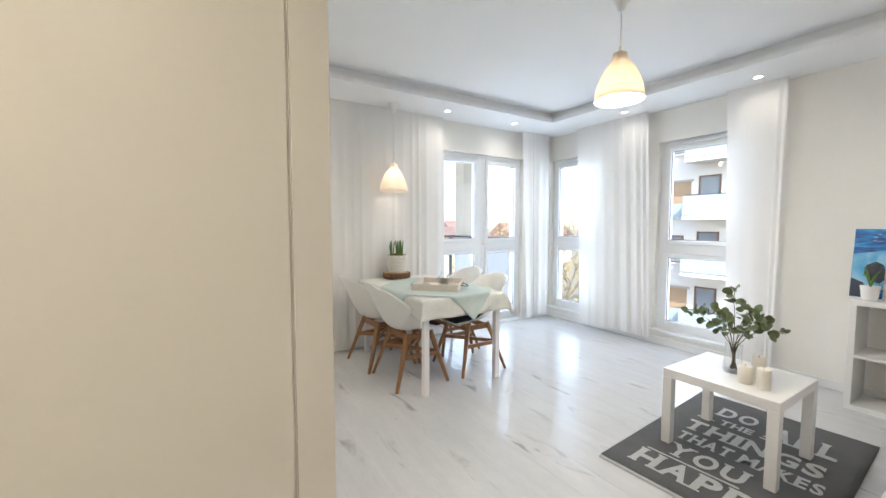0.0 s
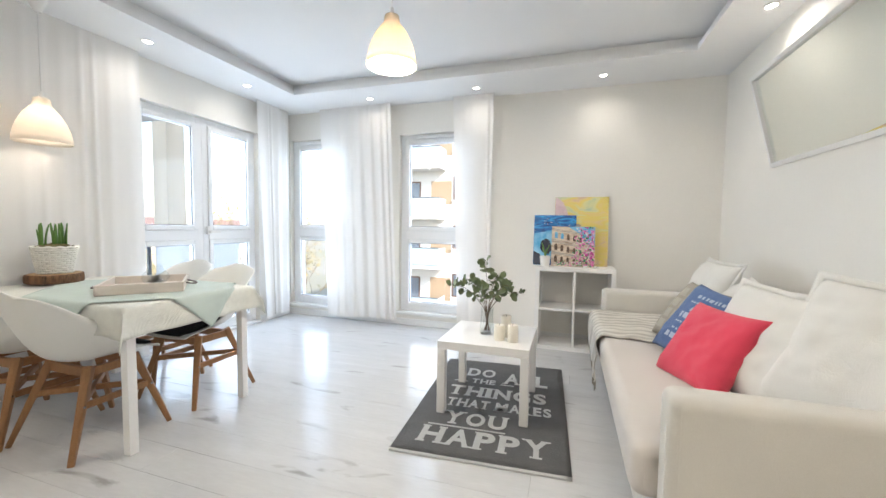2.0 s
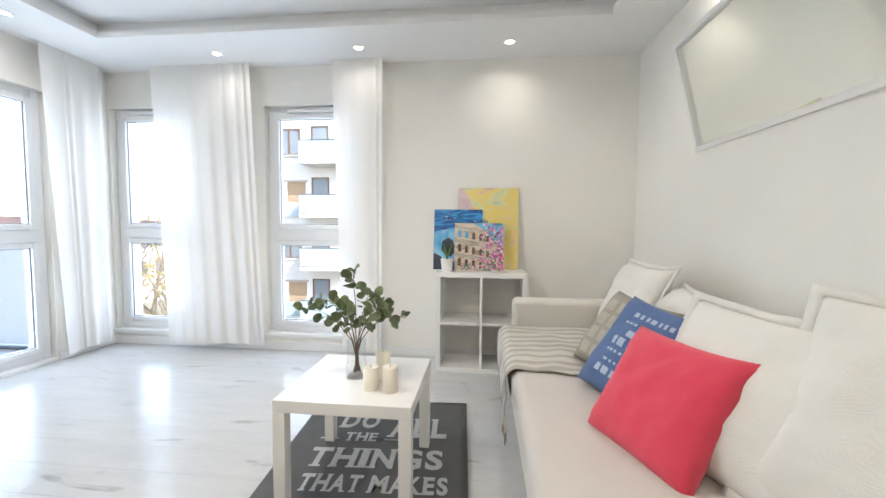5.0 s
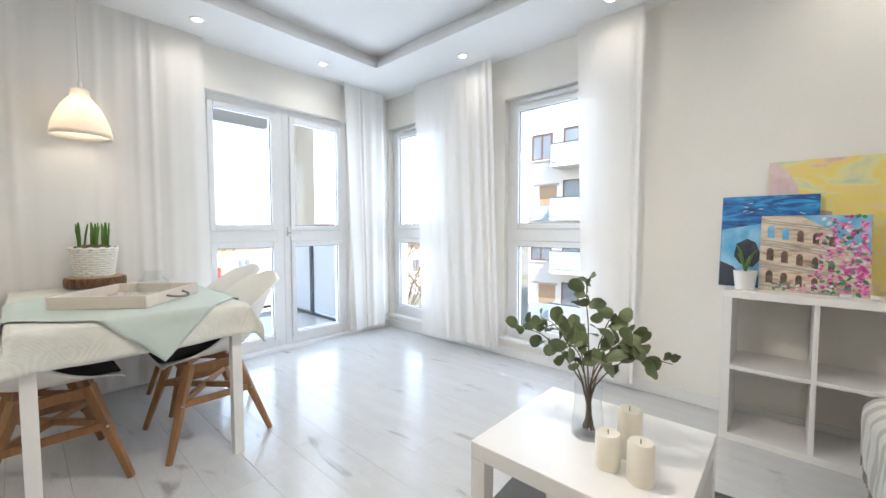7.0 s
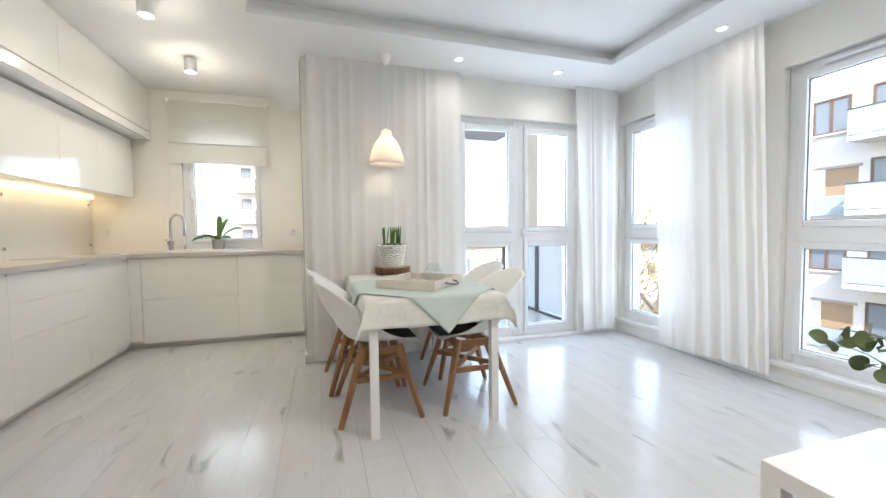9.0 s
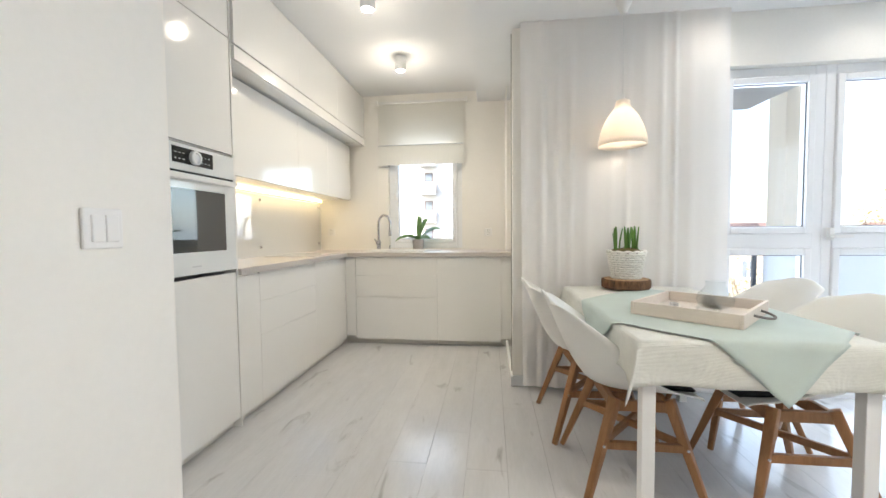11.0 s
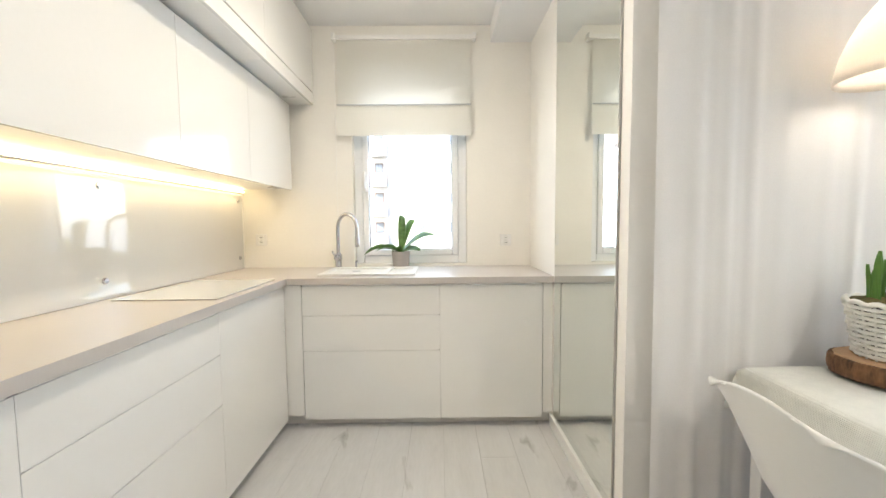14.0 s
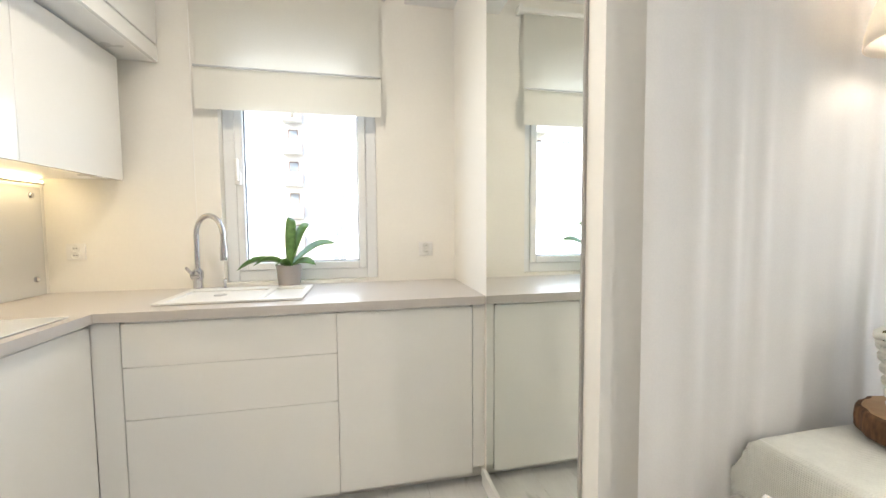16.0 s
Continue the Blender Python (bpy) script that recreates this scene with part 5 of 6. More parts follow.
part("woven_field", grid_mesh(30, 20, lambda u, v: (RX0 + (RX1 - RX0) * u, RY0 + (RY1 - RY0) * v + 0.05 * (1 - u) * (0.5 - v) * 0.6, 0.0066 + 0.0010 * noise.noise((5 * u, 4 * v, 0)))), RUGM, rug, smooth=180)
shell(rug.children[0], 0.006, 0)
part("hem", block(RX0 - 0.022, RY0 + 0.015, 0.0, RX0 + 0.004, RY1 - 0.015, 0.009, 0.003), RUGW, rug, "white hem along the short end")


GLYPH_WIDTH = dict(H=0.86, A=0.86, P=0.72, Y=0.84, O=0.86, U=0.82, T=0.80, M=1.05, K=0.82, E=0.66, S=0.64, I=0.30, N=0.84, G=0.86, D=0.82, L=0.66)
SERIFS = dict(H=((-0.06, 0.32, 0), (0.68, 1.06, 0), (-0.06, 0.32, 1), (0.68, 1.06, 1)), A=((-0.10, 0.27, 0), (0.73, 1.10, 0)), P=((-0.08, 0.45, 0), (-0.08, 0.1, 1)),
              Y=((-0.10, 0.32, 1), (0.68, 1.10, 1), (0.26, 0.74, 0)), U=((-0.09, 0.33, 1), (0.67, 1.09, 1)), T=((0.24, 0.76, 0),), M=((-0.07, 0.22, 0), (0.78, 1.07, 0)),
              K=((-0.08, 0.36, 0), (0.68, 1.10, 0), (-0.08, 0.36, 1)), I=((-0.30, 1.30, 0), (-0.30, 1.30, 1)), N=((-0.09, 0.27, 0), (-0.09, 0.2, 1), (0.73, 1.09, 1)),
              D=((-0.09, 0.1, 0), (-0.09, 0.1, 1)), L=((-0.09, 0.40, 1), (-0.09, 0.1, 0)), E=((-0.09, 0.1, 0), (-0.09, 0.1, 1)))


def letters(text, x, height, y_left, y_right, z):
    """A line of slab-serif lettering that reads along -y, its foot at x."""
    gap = 0.14
    total = sum(0.35 if c == " " else GLYPH_WIDTH[c] + gap for c in text) - gap
    bm = bmesh.new()
    at = 0.0

    def spot(u, b, up=0.0):
        return (x + height * b, y_left + (y_right - y_left) * u / total, z + up)

    for c in text:
        if c == " ":
            at += 0.35
            continue
        w = GLYPH_WIDTH[c]
        cu = bpy.data.curves.new("lettering", "FONT")
        cu.body, cu.extrude, cu.offset, cu.resolution_u = c, 0.0, 0.036, 4
        tmp = new("lettering", cu)
        bpy.context.view_layer.update()
        me = bpy.data.meshes.new_from_object(tmp.evaluated_get(bpy.context.evaluated_depsgraph_get()))
        bpy.data.objects.remove(tmp)
        co = [v.co for v in me.vertices]
        lx, hx = min(p.x for p in co), max(p.x for p in co)
        ly, hy = min(p.y for p in co), max(p.y for p in co)
        for v in me.vertices:
            v.co = spot(at + w * (v.co.x - lx) / (hx - lx), (v.co.y - ly) / (hy - ly))
        bm.from_mesh(me)
        for a, b, top in SERIFS.get(c, ()):
            z0, z1 = (0.91, 1.0) if top else (0.0, 0.09)
            bm.faces.new([bm.verts.new(spot(at + w * p, q, 0.0004)) for p, q in ((a, z0), (b, z0), (b, z1), (a, z1))])
        at += w + gap
    ob = part("lettering", bm, RUGW, rug, "white woven letters")
    return ob


letters("HAPPY", 2.12, 0.185, 1.45, 0.74, 0.0128)
letters("YOU", 2.36, 0.165, 1.36, 0.98, 0.0128)
letters("THAT MAKES", 2.60, 0.125, 1.40, 0.72, 0.0128)
letters("THINGS", 2.78, 0.17, 1.43, 0.75, 0.0128)
letters("THE", 3.02, 0.09, 1.30, 1.12, 0.0128)
letters("DO", 3.16, 0.17, 1.36, 1.14, 0.0128)
letters("ALL", 3.07, 0.22, 1.06, 0.74, 0.0128)
part("lettering_rule", blocks([(2.325, 0.98, 0.0085, 2.337, 1.44, 0.0128)]), RUGW, rug)
for y0, y1 in ((0.98, 1.08), (1.33, 1.43)):
    part("lettering_rule", block(3.04, y0, 0.0085, 3.05, y1, 0.0128), RUGW, rug)

ctab = thing("coffee_table", None, label="white square coffee table with thick square legs", category="table")
CX0, CX1, CY0, CY1 = 2.635, 3.18, 0.845, 1.395
part("tabletop", block(CX0, CY0, 0.41, CX1, CY1, 0.46, 0.003), WHITE, ctab)
for x in (CX0, CX1 - 0.05):
    for y in (CY0, CY1 - 0.05):
        part("leg", block(x, y, 0.012, x + 0.05, y + 0.05, 0.41, 0.003), WHITE, ctab)

WAX = mat("ivory_wax", (0.86, 0.81, 0.70), 0.45, var=0.03, coat=0.1)
for x, y, h in ((2.783, 1.042, 0.095), (2.875, 1.015, 0.135), (2.772, 0.958, 0.105)):
    c = thing("pillar_candle", m=pose(x, y, 0.46), label="ivory pillar candle on the coffee table", category="candle", group="candles on the coffee table")
    part("wax", lathe([(0.0, 0.0), (0.030, 0.0), (0.032, 0.003), (0.032, h - 0.006), (0.028, h), (0.012, h - 0.004), (0.0, h - 0.006)], 36), WAX, c, smooth=50)
    part("wick", tube([(0, 0, h - 0.008), (0.001, 0.001, h + 0.006)], 0.0012, 6), OVENBLACK, c)

vase = thing("glass_vase", m=pose(2.905, 1.145, 0.46), label="clear glass vase with water and eucalyptus branches", category="vase")
part("glass_body", lathe([(0.0, 0.0), (0.044, 0.0), (0.048, 0.006), (0.047, 0.05), (0.040, 0.11), (0.042, 0.17), (0.0395, 0.17), (0.0375, 0.11), (0.0445, 0.05), (0.044, 0.014), (0.0, 0.012)], 40), CLEARG, vase, smooth=80)
STEM = mat("branch_bark", (0.17, 0.12, 0.075), 0.7, var=0.2)
EUC = mat("eucalyptus_leaf", (0.19, 0.235, 0.11), 0.5, color2=(0.115, 0.15, 0.07), scale=14, fine=80, spread=0.8, bump=0.1, bump_scale=120, per_object=0.25)


def eucalyptus():
    ob = thing("eucalyptus_branches", m=pose(2.905, 1.145, 0.46), label="green eucalyptus branches with round leaves standing in the vase", category="branches")
    rnd = random.Random(21)
    ends = [(-0.02, 0.24, 0.30), (-0.06, 0.13, 0.36), (0.02, 0.02, 0.47), (0.05, -0.06, 0.38), (-0.05, -0.14, 0.33), (0.02, -0.22, 0.27), (-0.12, 0.02, 0.30), (0.10, 0.12, 0.31), (-0.10, -0.10, 0.26), (0.09, -0.12, 0.29)]
    for e in ends:
        a, top = Vector((e[0] * 0.1 + 0.01, -e[1] * 0.08, 0.016)), Vector(e)
        neck = Vector((e[0] * 0.12, e[1] * 0.10, 0.17))
        pts = []
        for k in range(13):
            s = k / 12
            p = a.lerp(neck, s / 0.35) if s < 0.35 else neck.lerp(top, (s - 0.35) / 0.65) + Vector((0, 0, 0.045 * math.sin(math.pi * (s - 0.35) / 0.65)))
            pts.append(p + Vector((rnd.uniform(-1, 1), rnd.uniform(-1, 1), 0)) * 0.003)
        st = part("branch", tube(pts, 0.0028, 7, taper=0.45), STEM, ob, smooth=80)
        for k in range(6, 13):
            for sgn in (-1, 1):
                if rnd.random() < 0.18:
                    continue
                d = (pts[min(k + 1, 12)] - pts[k - 1]).normalized()
                side = (d.cross(Vector((rnd.uniform(-1, 1), rnd.uniform(-1, 1), rnd.uniform(-0.2, 1)))).normalized() * sgn + d * rnd.uniform(0.1, 0.7)).normalized()
                r = rnd.uniform(0.013, 0.024) * (0.75 + 0.5 * math.sin(math.pi * (k - 5) / 9))
                nrm = side.cross(Vector((rnd.uniform(-1, 1), rnd.uniform(-1, 1), rnd.uniform(-1, 1)))).normalized()
                c = side.cross(nrm)
                bm = bmesh.new()
                base = pts[k] + side * 0.006
                ring = [bm.verts.new(base + side * (r * (1 - math.cos(t)) * 1.05) + c * (r * math.sin(t) * (0.95 - 0.1 * math.cos(t))) + nrm * (0.35 * r * math.sin(t) ** 2 - 0.25 * r * (1 - math.cos(t)) * rnd.uniform(0, 0.6))) for t in np.linspace(0, 2 * math.pi, 14, endpoint=False)]
                mid_v = bm.verts.new(base + side * r)
                for i in range(14):
                    bm.faces.new((ring[i], ring[(i + 1) % 14], mid_v))
                lf = part("leaf", bm, EUC, ob, smooth=180)
    return ob


eucalyptus()

# open shelf with canvases
SHX0, SHX1, SHY0, SHY1, SHZ = 4.19, 4.54, 0.24, 0.945, 0.785
shelf = thing("cube_shelf", None, label="white open cube shelf with four empty compartments", category="shelf")
part("top_board", block(SHX0, SHY0, SHZ - 0.038, SHX1, SHY1, SHZ, 0.002), WHITE, shelf)
part("bottom_board", block(SHX0, SHY0 + 0.038, 0.0, SHX1, SHY1 - 0.038, 0.038, 0.002), WHITE, shelf)
for y in (SHY0, SHY1 - 0.038):
    part("side_board", block(SHX0, y, 0.0, SHX1, y + 0.038, SHZ - 0.038, 0.002), WHITE, shelf)
my = (SHY0 + SHY1) / 2
part("upright", block(SHX0 + 0.002, my - 0.010, 0.038, SHX1, my + 0.010, SHZ - 0.038, 0.001), WHITE, shelf)
for a, b in ((SHY0 + 0.038, my - 0.010), (my + 0.010, SHY1 - 0.038)):
    part("middle_board", block(SHX0 + 0.002, a, 0.376, SHX1, b, 0.396, 0.001), WHITE, shelf)


def paint(name, stops, scale, distortion, stretch=(1, 1, 1), bump=0.35):
    """Brushed oil paint: bands of colour pulled about by noise."""
    m = bpy.data.materials.new(name)
    m.use_nodes = True
    n, links = m.node_tree.nodes, m.node_tree.links
    tcn, mp, ns, rp, br, bp = n.new("ShaderNodeTexCoord"), n.new("ShaderNodeMapping"), n.new("ShaderNodeTexNoise"), n.new("ShaderNodeValToRGB"), n.new("ShaderNodeTexNoise"), n.new("ShaderNodeBump")
    mp.inputs["Scale"].default_value = stretch
    links.new(tcn.outputs["Object"], mp.inputs[0])
    ns.inputs["Scale"].default_value, ns.inputs["Distortion"].default_value, ns.inputs["Detail"].default_value = scale, distortion, 6
    br.inputs["Scale"].default_value, br.inputs["Detail"].default_value = scale * 14, 3
    links.new(mp.outputs[0], ns.inputs["Vector"])
    links.new(mp.outputs[0], br.inputs["Vector"])
    links.new(ns.outputs[0], rp.inputs[0])
    el = rp.color_ramp.elements
    el[0].position, el[0].color = stops[0][0], (*stops[0][1], 1)
    el[1].position, el[1].color = stops[-1][0], (*stops[-1][1], 1)
    for p, c in stops[1:-1]:
        e = el.new(p)
        e.color = (*c, 1)
    b = n["Principled BSDF"]
    links.new(rp.outputs[0], b.inputs["Base Color"])
    b.inputs["Roughness"].default_value = 0.45
    links.new(br.outputs[0], bp.inputs["Height"])
    bp.inputs["Strength"].default_value, bp.inputs["Distance"].default_value = bump, 0.003
    links.new(bp.outputs[0], b.inputs["Normal"])
    return m


def canvas(y_mid, w, h, x_base, lean_deg, material, label, z0=SHZ, size=(1.0, 1.0)):
    """A stretched canvas that leans back towards the wall; local x to the viewer's right, y up."""
    ob = thing("canvas_painting", m=pose(x_base, y_mid, z0) @ pose(0, 0, 0, 90 - lean_deg, 0, -90) @ Matrix.Diagonal((*size, 1, 1)), label=label, category="painting", group="canvases on the shelf")
    part("stretcher", block(-w / 2, 0.0, -0.018, w / 2, h, -0.001, 0.002), WHITE, ob)
    part("painted_face", block(-w / 2, 0.0, -0.001, w / 2, h, 0.001, 0.0008), material, ob)
    return ob


def stroke(ob, name, pts, material, z=0.002):
    bm = bmesh.new()
    bm.faces.new([bm.verts.new((x, y, z)) for x, y in pts])
    r = bmesh.ops.extrude_face_region(bm, geom=bm.faces[:])
    bmesh.ops.translate(bm, verts=[v for v in r["geom"] if isinstance(v, bmesh.types.BMVert)], vec=(0, 0, 0.0012))
    return part(name, bm, material, ob)


def dab(ob, name, x, y, rx, ry, material, z=0.002, n=9, rot=0.0, rnd=None):
    k = rnd or random.Random(1)
    pts = []
    for i in range(n):
        a = 2 * math.pi * i / n
        s = k.uniform(0.8, 1.15)
        px, py = rx * s * math.cos(a), ry * s * math.sin(a)
        pts.append((x + px * math.cos(rot) - py * math.sin(rot), y + px * math.sin(rot) + py * math.cos(rot)))
    return stroke(ob, name, pts, material, z)


OILY = paint("oil_yellow", [(0.30, (0.62, 0.42, 0.40)), (0.40, (0.80, 0.62, 0.30)), (0.48, (0.80, 0.64, 0.17)), (0.56, (0.74, 0.70, 0.36)), (0.66, (0.46, 0.58, 0.46))], 3.2, 1.0, (1, 2.2, 1))
OILB = paint("oil_blue", [(0.30, (0.008, 0.03, 0.12)), (0.44, (0.01, 0.10, 0.33)), (0.56, (0.02, 0.22, 0.55)), (0.70, (0.05, 0.42, 0.75))], 5, 1.5, (1, 5, 1))
OILC = paint("oil_stone", [(0.32, (0.30, 0.20, 0.13)), (0.45, (0.58, 0.46, 0.34)), (0.6, (0.72, 0.62, 0.50))], 9, 0.8, (1, 4, 1))
OILS = paint("oil_cyan", [(0.35, (0.06, 0.34, 0.62)), (0.65, (0.32, 0.62, 0.80))], 7, 0.6)
OILK = paint("oil_black", [(0.4, (0.012, 0.016, 0.03)), (0.7, (0.05, 0.06, 0.09))], 9, 0.5)
OILP = paint("oil_pink", [(0.35, (0.45, 0.03, 0.22)), (0.5, (0.72, 0.12, 0.42)), (0.66, (0.85, 0.50, 0.68))], 30, 0.8)
OILG = paint("oil_green", [(0.35, (0.03, 0.14, 0.06)), (0.65, (0.12, 0.38, 0.22))], 30, 0.8)
OILW = paint("oil_white", [(0.35, (0.55, 0.52, 0.50)), (0.65, (0.85, 0.82, 0.80))], 30, 0.5)
OILBR = paint("oil_brown", [(0.35, (0.05, 0.03, 0.02)), (0.65, (0.20, 0.13, 0.09))], 20, 0.8)
OILROSE = paint("oil_rose", [(0.35, (0.60, 0.42, 0.46)), (0.65, (0.74, 0.60, 0.58))], 9, 0.8)

pa = canvas(0.545, 0.55, 0.74, 4.45, 6, OILY, "abstract oil painting in yellow, pale green and pink", size=(0.91, 0.92))
rp_ = random.Random(3)
stroke(pa, "painted_patch", [(-0.272, 0.48), (-0.20, 0.46), (-0.13, 0.52), (-0.15, 0.60), (-0.19, 0.68), (-0.25, 0.735), (-0.272, 0.735)], OILROSE)
stroke(pa, "painted_patch", [(-0.20, 0.46), (-0.14, 0.53), (-0.08, 0.46), (0.0, 0.44), (0.0, 0.41), (-0.20, 0.43)], POTGREY, 0.0035)
pb = canvas(0.79, 0.44, 0.51, 4.39, 8, OILB, "oil painting of a dark shape against bright blue sea", size=(0.91, 0.98))
stroke(pb, "painted_patch", [(-0.217, 0.32), (-0.217, 0.10), (-0.02, 0.06), (0.217, 0.12), (0.217, 0.35), (0.0, 0.36)], OILS)
stroke(pb, "painted_patch", [(-0.217, 0.003), (-0.10, 0.003), (-0.115, 0.06), (-0.15, 0.11), (-0.217, 0.14)], OILK, 0.0036)
stroke(pb, "painted_patch", [(-0.15, 0.17), (-0.14, 0.24), (-0.09, 0.27), (-0.05, 0.25), (-0.03, 0.20), (0.06, 0.17), (0.03, 0.14), (-0.03, 0.15), (-0.06, 0.11), (-0.12, 0.13)], OILK, 0.0036)
for k in range(22):
    dab(pb, "paint_dab", rp_.uniform(-0.20, 0.20), rp_.uniform(0.40, 0.49), 0.014, 0.002, OILW if k % 4 == 0 else OILK, 0.002, 6, rp_.uniform(-0.4, 0.2), rp_)
pc = canvas(0.615, 0.43, 0.40, 4.315, 9, OILC, "oil painting of a ruined stone arena with pink blossom", size=(0.92, 0.97))
stroke(pc, "painted_sky", [(-0.05, 0.398), (0.06, 0.33), (0.13, 0.24), (0.212, 0.20), (0.212, 0.398)], OILS)
for row, (y0, sl, n) in enumerate(((0.285, -0.16, 5), (0.165, -0.18, 5), (0.045, -0.10, 6))):
    for k in range(n):
        x = -0.185 + k * 0.062
        y = y0 + sl * (x + 0.19)
        s = 1 - 0.06 * k
        pts = [(x, y), (x + 0.030 * s, y + sl * 0.03), (x + 0.030 * s, y + 0.045 * s)] + [(x + 0.015 * s + 0.015 * s * math.cos(a), y + 0.045 * s + 0.018 * math.sin(a)) for a in np.linspace(0.3, math.pi - 0.3, 5)] + [(x, y + 0.045 * s)]
        stroke(pc, "painted_arch", pts, OILS if row == 0 and k < 2 else OILBR, 0.0022)
    for off in (-0.018, 0.078, 0.090):
        stroke(pc, "painted_course", [(-0.213, y0 + off), (0.10, y0 + off + sl * 0.31), (0.10, y0 + off + sl * 0.31 + 0.005), (-0.213, y0 + off + 0.006)], GAPM, 0.0024)
for k in range(250):
    x = 0.205 - abs(rp_.gauss(0, 0.10))
    y = rp_.uniform(0.01, 0.392)
    if x < -0.05 or x - 0.012 < -0.2:
        continue
    dab(pc, "paint_dab", min(x, 0.198), y, rp_.uniform(0.007, 0.017), rp_.uniform(0.005, 0.010), (OILP, OILP, OILP, OILW, OILG)[rp_.randrange(5)], 0.0036 + 0.0002 * (k % 9), 7, rp_.uniform(-1, 1), rp_)
for k in range(40):
    dab(pc, "paint_dab", rp_.uniform(-0.19, 0.10), rp_.uniform(0.008, 0.045), 0.010, 0.006, (OILG, OILG, OILP, OILW)[rp_.randrange(4)], 0.0036 + 0.0002 * (k % 9), 7, rp_.uniform(-1, 1), rp_)

sp = thing("potted_succulent", m=pose(4.27, 0.865, SHZ), label="small green plant in a white pot on the shelf", category="plant")
part("pot", lathe([(0.0, 0.0), (0.036, 0.0), (0.040, 0.004), (0.050, 0.095), (0.052, 0.10), (0.046, 0.10), (0.044, 0.09), (0.0, 0.09)], 28), WHITE, sp)
part("soil", lathe([(0.0, 0.094), (0.044, 0.091)], 16), SOIL, sp)
for yaw, ln, rs in ((60, 0.05, 0.11), (250, 0.05, 0.09), (130, 0.04, 0.07), (330, 0.045, 0.06)):
    shell(part("leaf", strap_leaf(bmesh.new(), (0, 0, 0.09), radians(yaw), ln, 0.009, rs, -0.03), BLADE, sp, smooth=180), 0.003)
for y in (0.50, 0.405):
    j = thing("glass_tealight_holder", m=pose(4.25, y, SHZ), label="small clear glass tealight holder on the shelf", category="candle holder", group="glass tealight holders")
    part("glass_cup", lathe([(0.0, 0.0), (0.024, 0.0), (0.027, 0.004), (0.028, 0.045), (0.025, 0.045), (0.024, 0.008), (0.0, 0.007)], 24), CLEARG, j)
    part("wax", lathe([(0.0, 0.0075), (0.02, 0.0075), (0.02, 0.018), (0.0, 0.018)], 20), WHITE, j)

# framed mirror above the sofa, its top tilted forward
fm = thing("framed_mirror", m=pose(2.86, SY + 0.004, 1.58) @ pose(0, 0, 0, -14, 0, 0), label="long white-framed mirror tilted forward above the sofa", category="mirror")
FW, FH = 1.53, 0.62
for r in ((-FW / 2, 0.0, 0.0, FW / 2, 0.03, 0.03), (-FW / 2, 0.0, FH - 0.03, FW / 2, 0.03, FH), (-FW / 2, 0.0, 0.03, -FW / 2 + 0.03, 0.03, FH - 0.03), (FW / 2 - 0.03, 0.0, 0.03, FW / 2, 0.03, FH - 0.03)):
    part("frame_bar", block(*r, 0.004), WHITE, fm)
part("mirror_glass", block(-FW / 2 + 0.03, 0.004, 0.03, FW / 2 - 0.03, 0.010, FH - 0.03), MIRROR, fm)
part("back_board", block(-FW / 2 + 0.03, 0.0, 0.03, FW / 2 - 0.03, 0.004, FH - 0.03), WHITE, fm)

rad = thing("panel_radiator", None, label="white ribbed panel radiator on the wall behind the sofa arm", category="radiator")
part("front_panel", block(1.52, SY + 0.075, 0.22, 1.72, SY + 0.09, 0.84, 0.004), WHITE, rad)
part("top_grille", block(1.52, SY + 0.03, 0.842, 1.72, SY + 0.095, 0.858, 0.004), WHITE, rad)
for k in range(5):
    part("rib", block(1.535 + k * 0.04, SY + 0.0902, 0.25, 1.557 + k * 0.04, SY + 0.098, 0.81, 0.003), WHITE, rad)
part("back_panel", block(1.52, SY + 0.03, 0.22, 1.72, SY + 0.045, 0.84, 0.003), WHITE, rad)
part("wall_bracket", blocks([(1.60, SY, 0.30, 1.63, SY + 0.03, 0.78)]), WHITE, rad)

# ---- outside ----
FACADE = mat("white_render", (0.66, 0.66, 0.65), 0.9, var=0.04, scale=0.6, fine=30)
CREAM = mat("cream_render", (0.66, 0.58, 0.46), 0.9, var=0.05, scale=0.6, fine=30)
TAN = mat("tan_loggia", (0.33, 0.245, 0.165), 0.8, var=0.06, scale=1)
BROWNF = mat("brown_frame", (0.15, 0.095, 0.07), 0.5, var=0.1)
PANEDARK = mat("far_pane", (0.22, 0.26, 0.31), 0.08, var=0.2, scale=0.8)
RAILGLASS = mat("milky_glass", (0.34, 0.44, 0.51), 0.25, var=0.04, scale=2)
ROOFT = mat("red_tiles", (0.25, 0.165, 0.14), 0.85, var=0.2, scale=2, fine=20)
GRASSM = mat("winter_ground", (0.17, 0.17, 0.10), 1.0, color2=(0.28, 0.26, 0.24), scale=0.08, fine=1.5)
ASPH = mat("asphalt", (0.055, 0.055, 0.06), 0.9, var=0.15, scale=0.5, fine=10)
CONC = mat("balcony_tiles", (0.46, 0.47, 0.48), 0.6, var=0.08, scale=3, fine=60)
GZ = -7.2

thing("ground", block(-600, -600, GZ - 1, 600, 600, GZ), GRASSM, label="winter lawn and paths below the flat", category="ground", kind="structure")
thing("road", block(9, -60, GZ, 15, 120, GZ + 0.02), ASPH, label="asphalt street between the houses", category="road", kind="structure")

# the flat's own house below and above, so that its walls stand on something
thing("building_storeys", blocks([(-2.4, -1.4, GZ, EX + 0.28, KY + 0.28, -0.13), (-2.4, -1.4, ZT + 0.19, EX + 0.28, KY + 0.28, 6.0)]), FACADE, label="white rendered storeys of the apartment house", category="building", kind="structure")

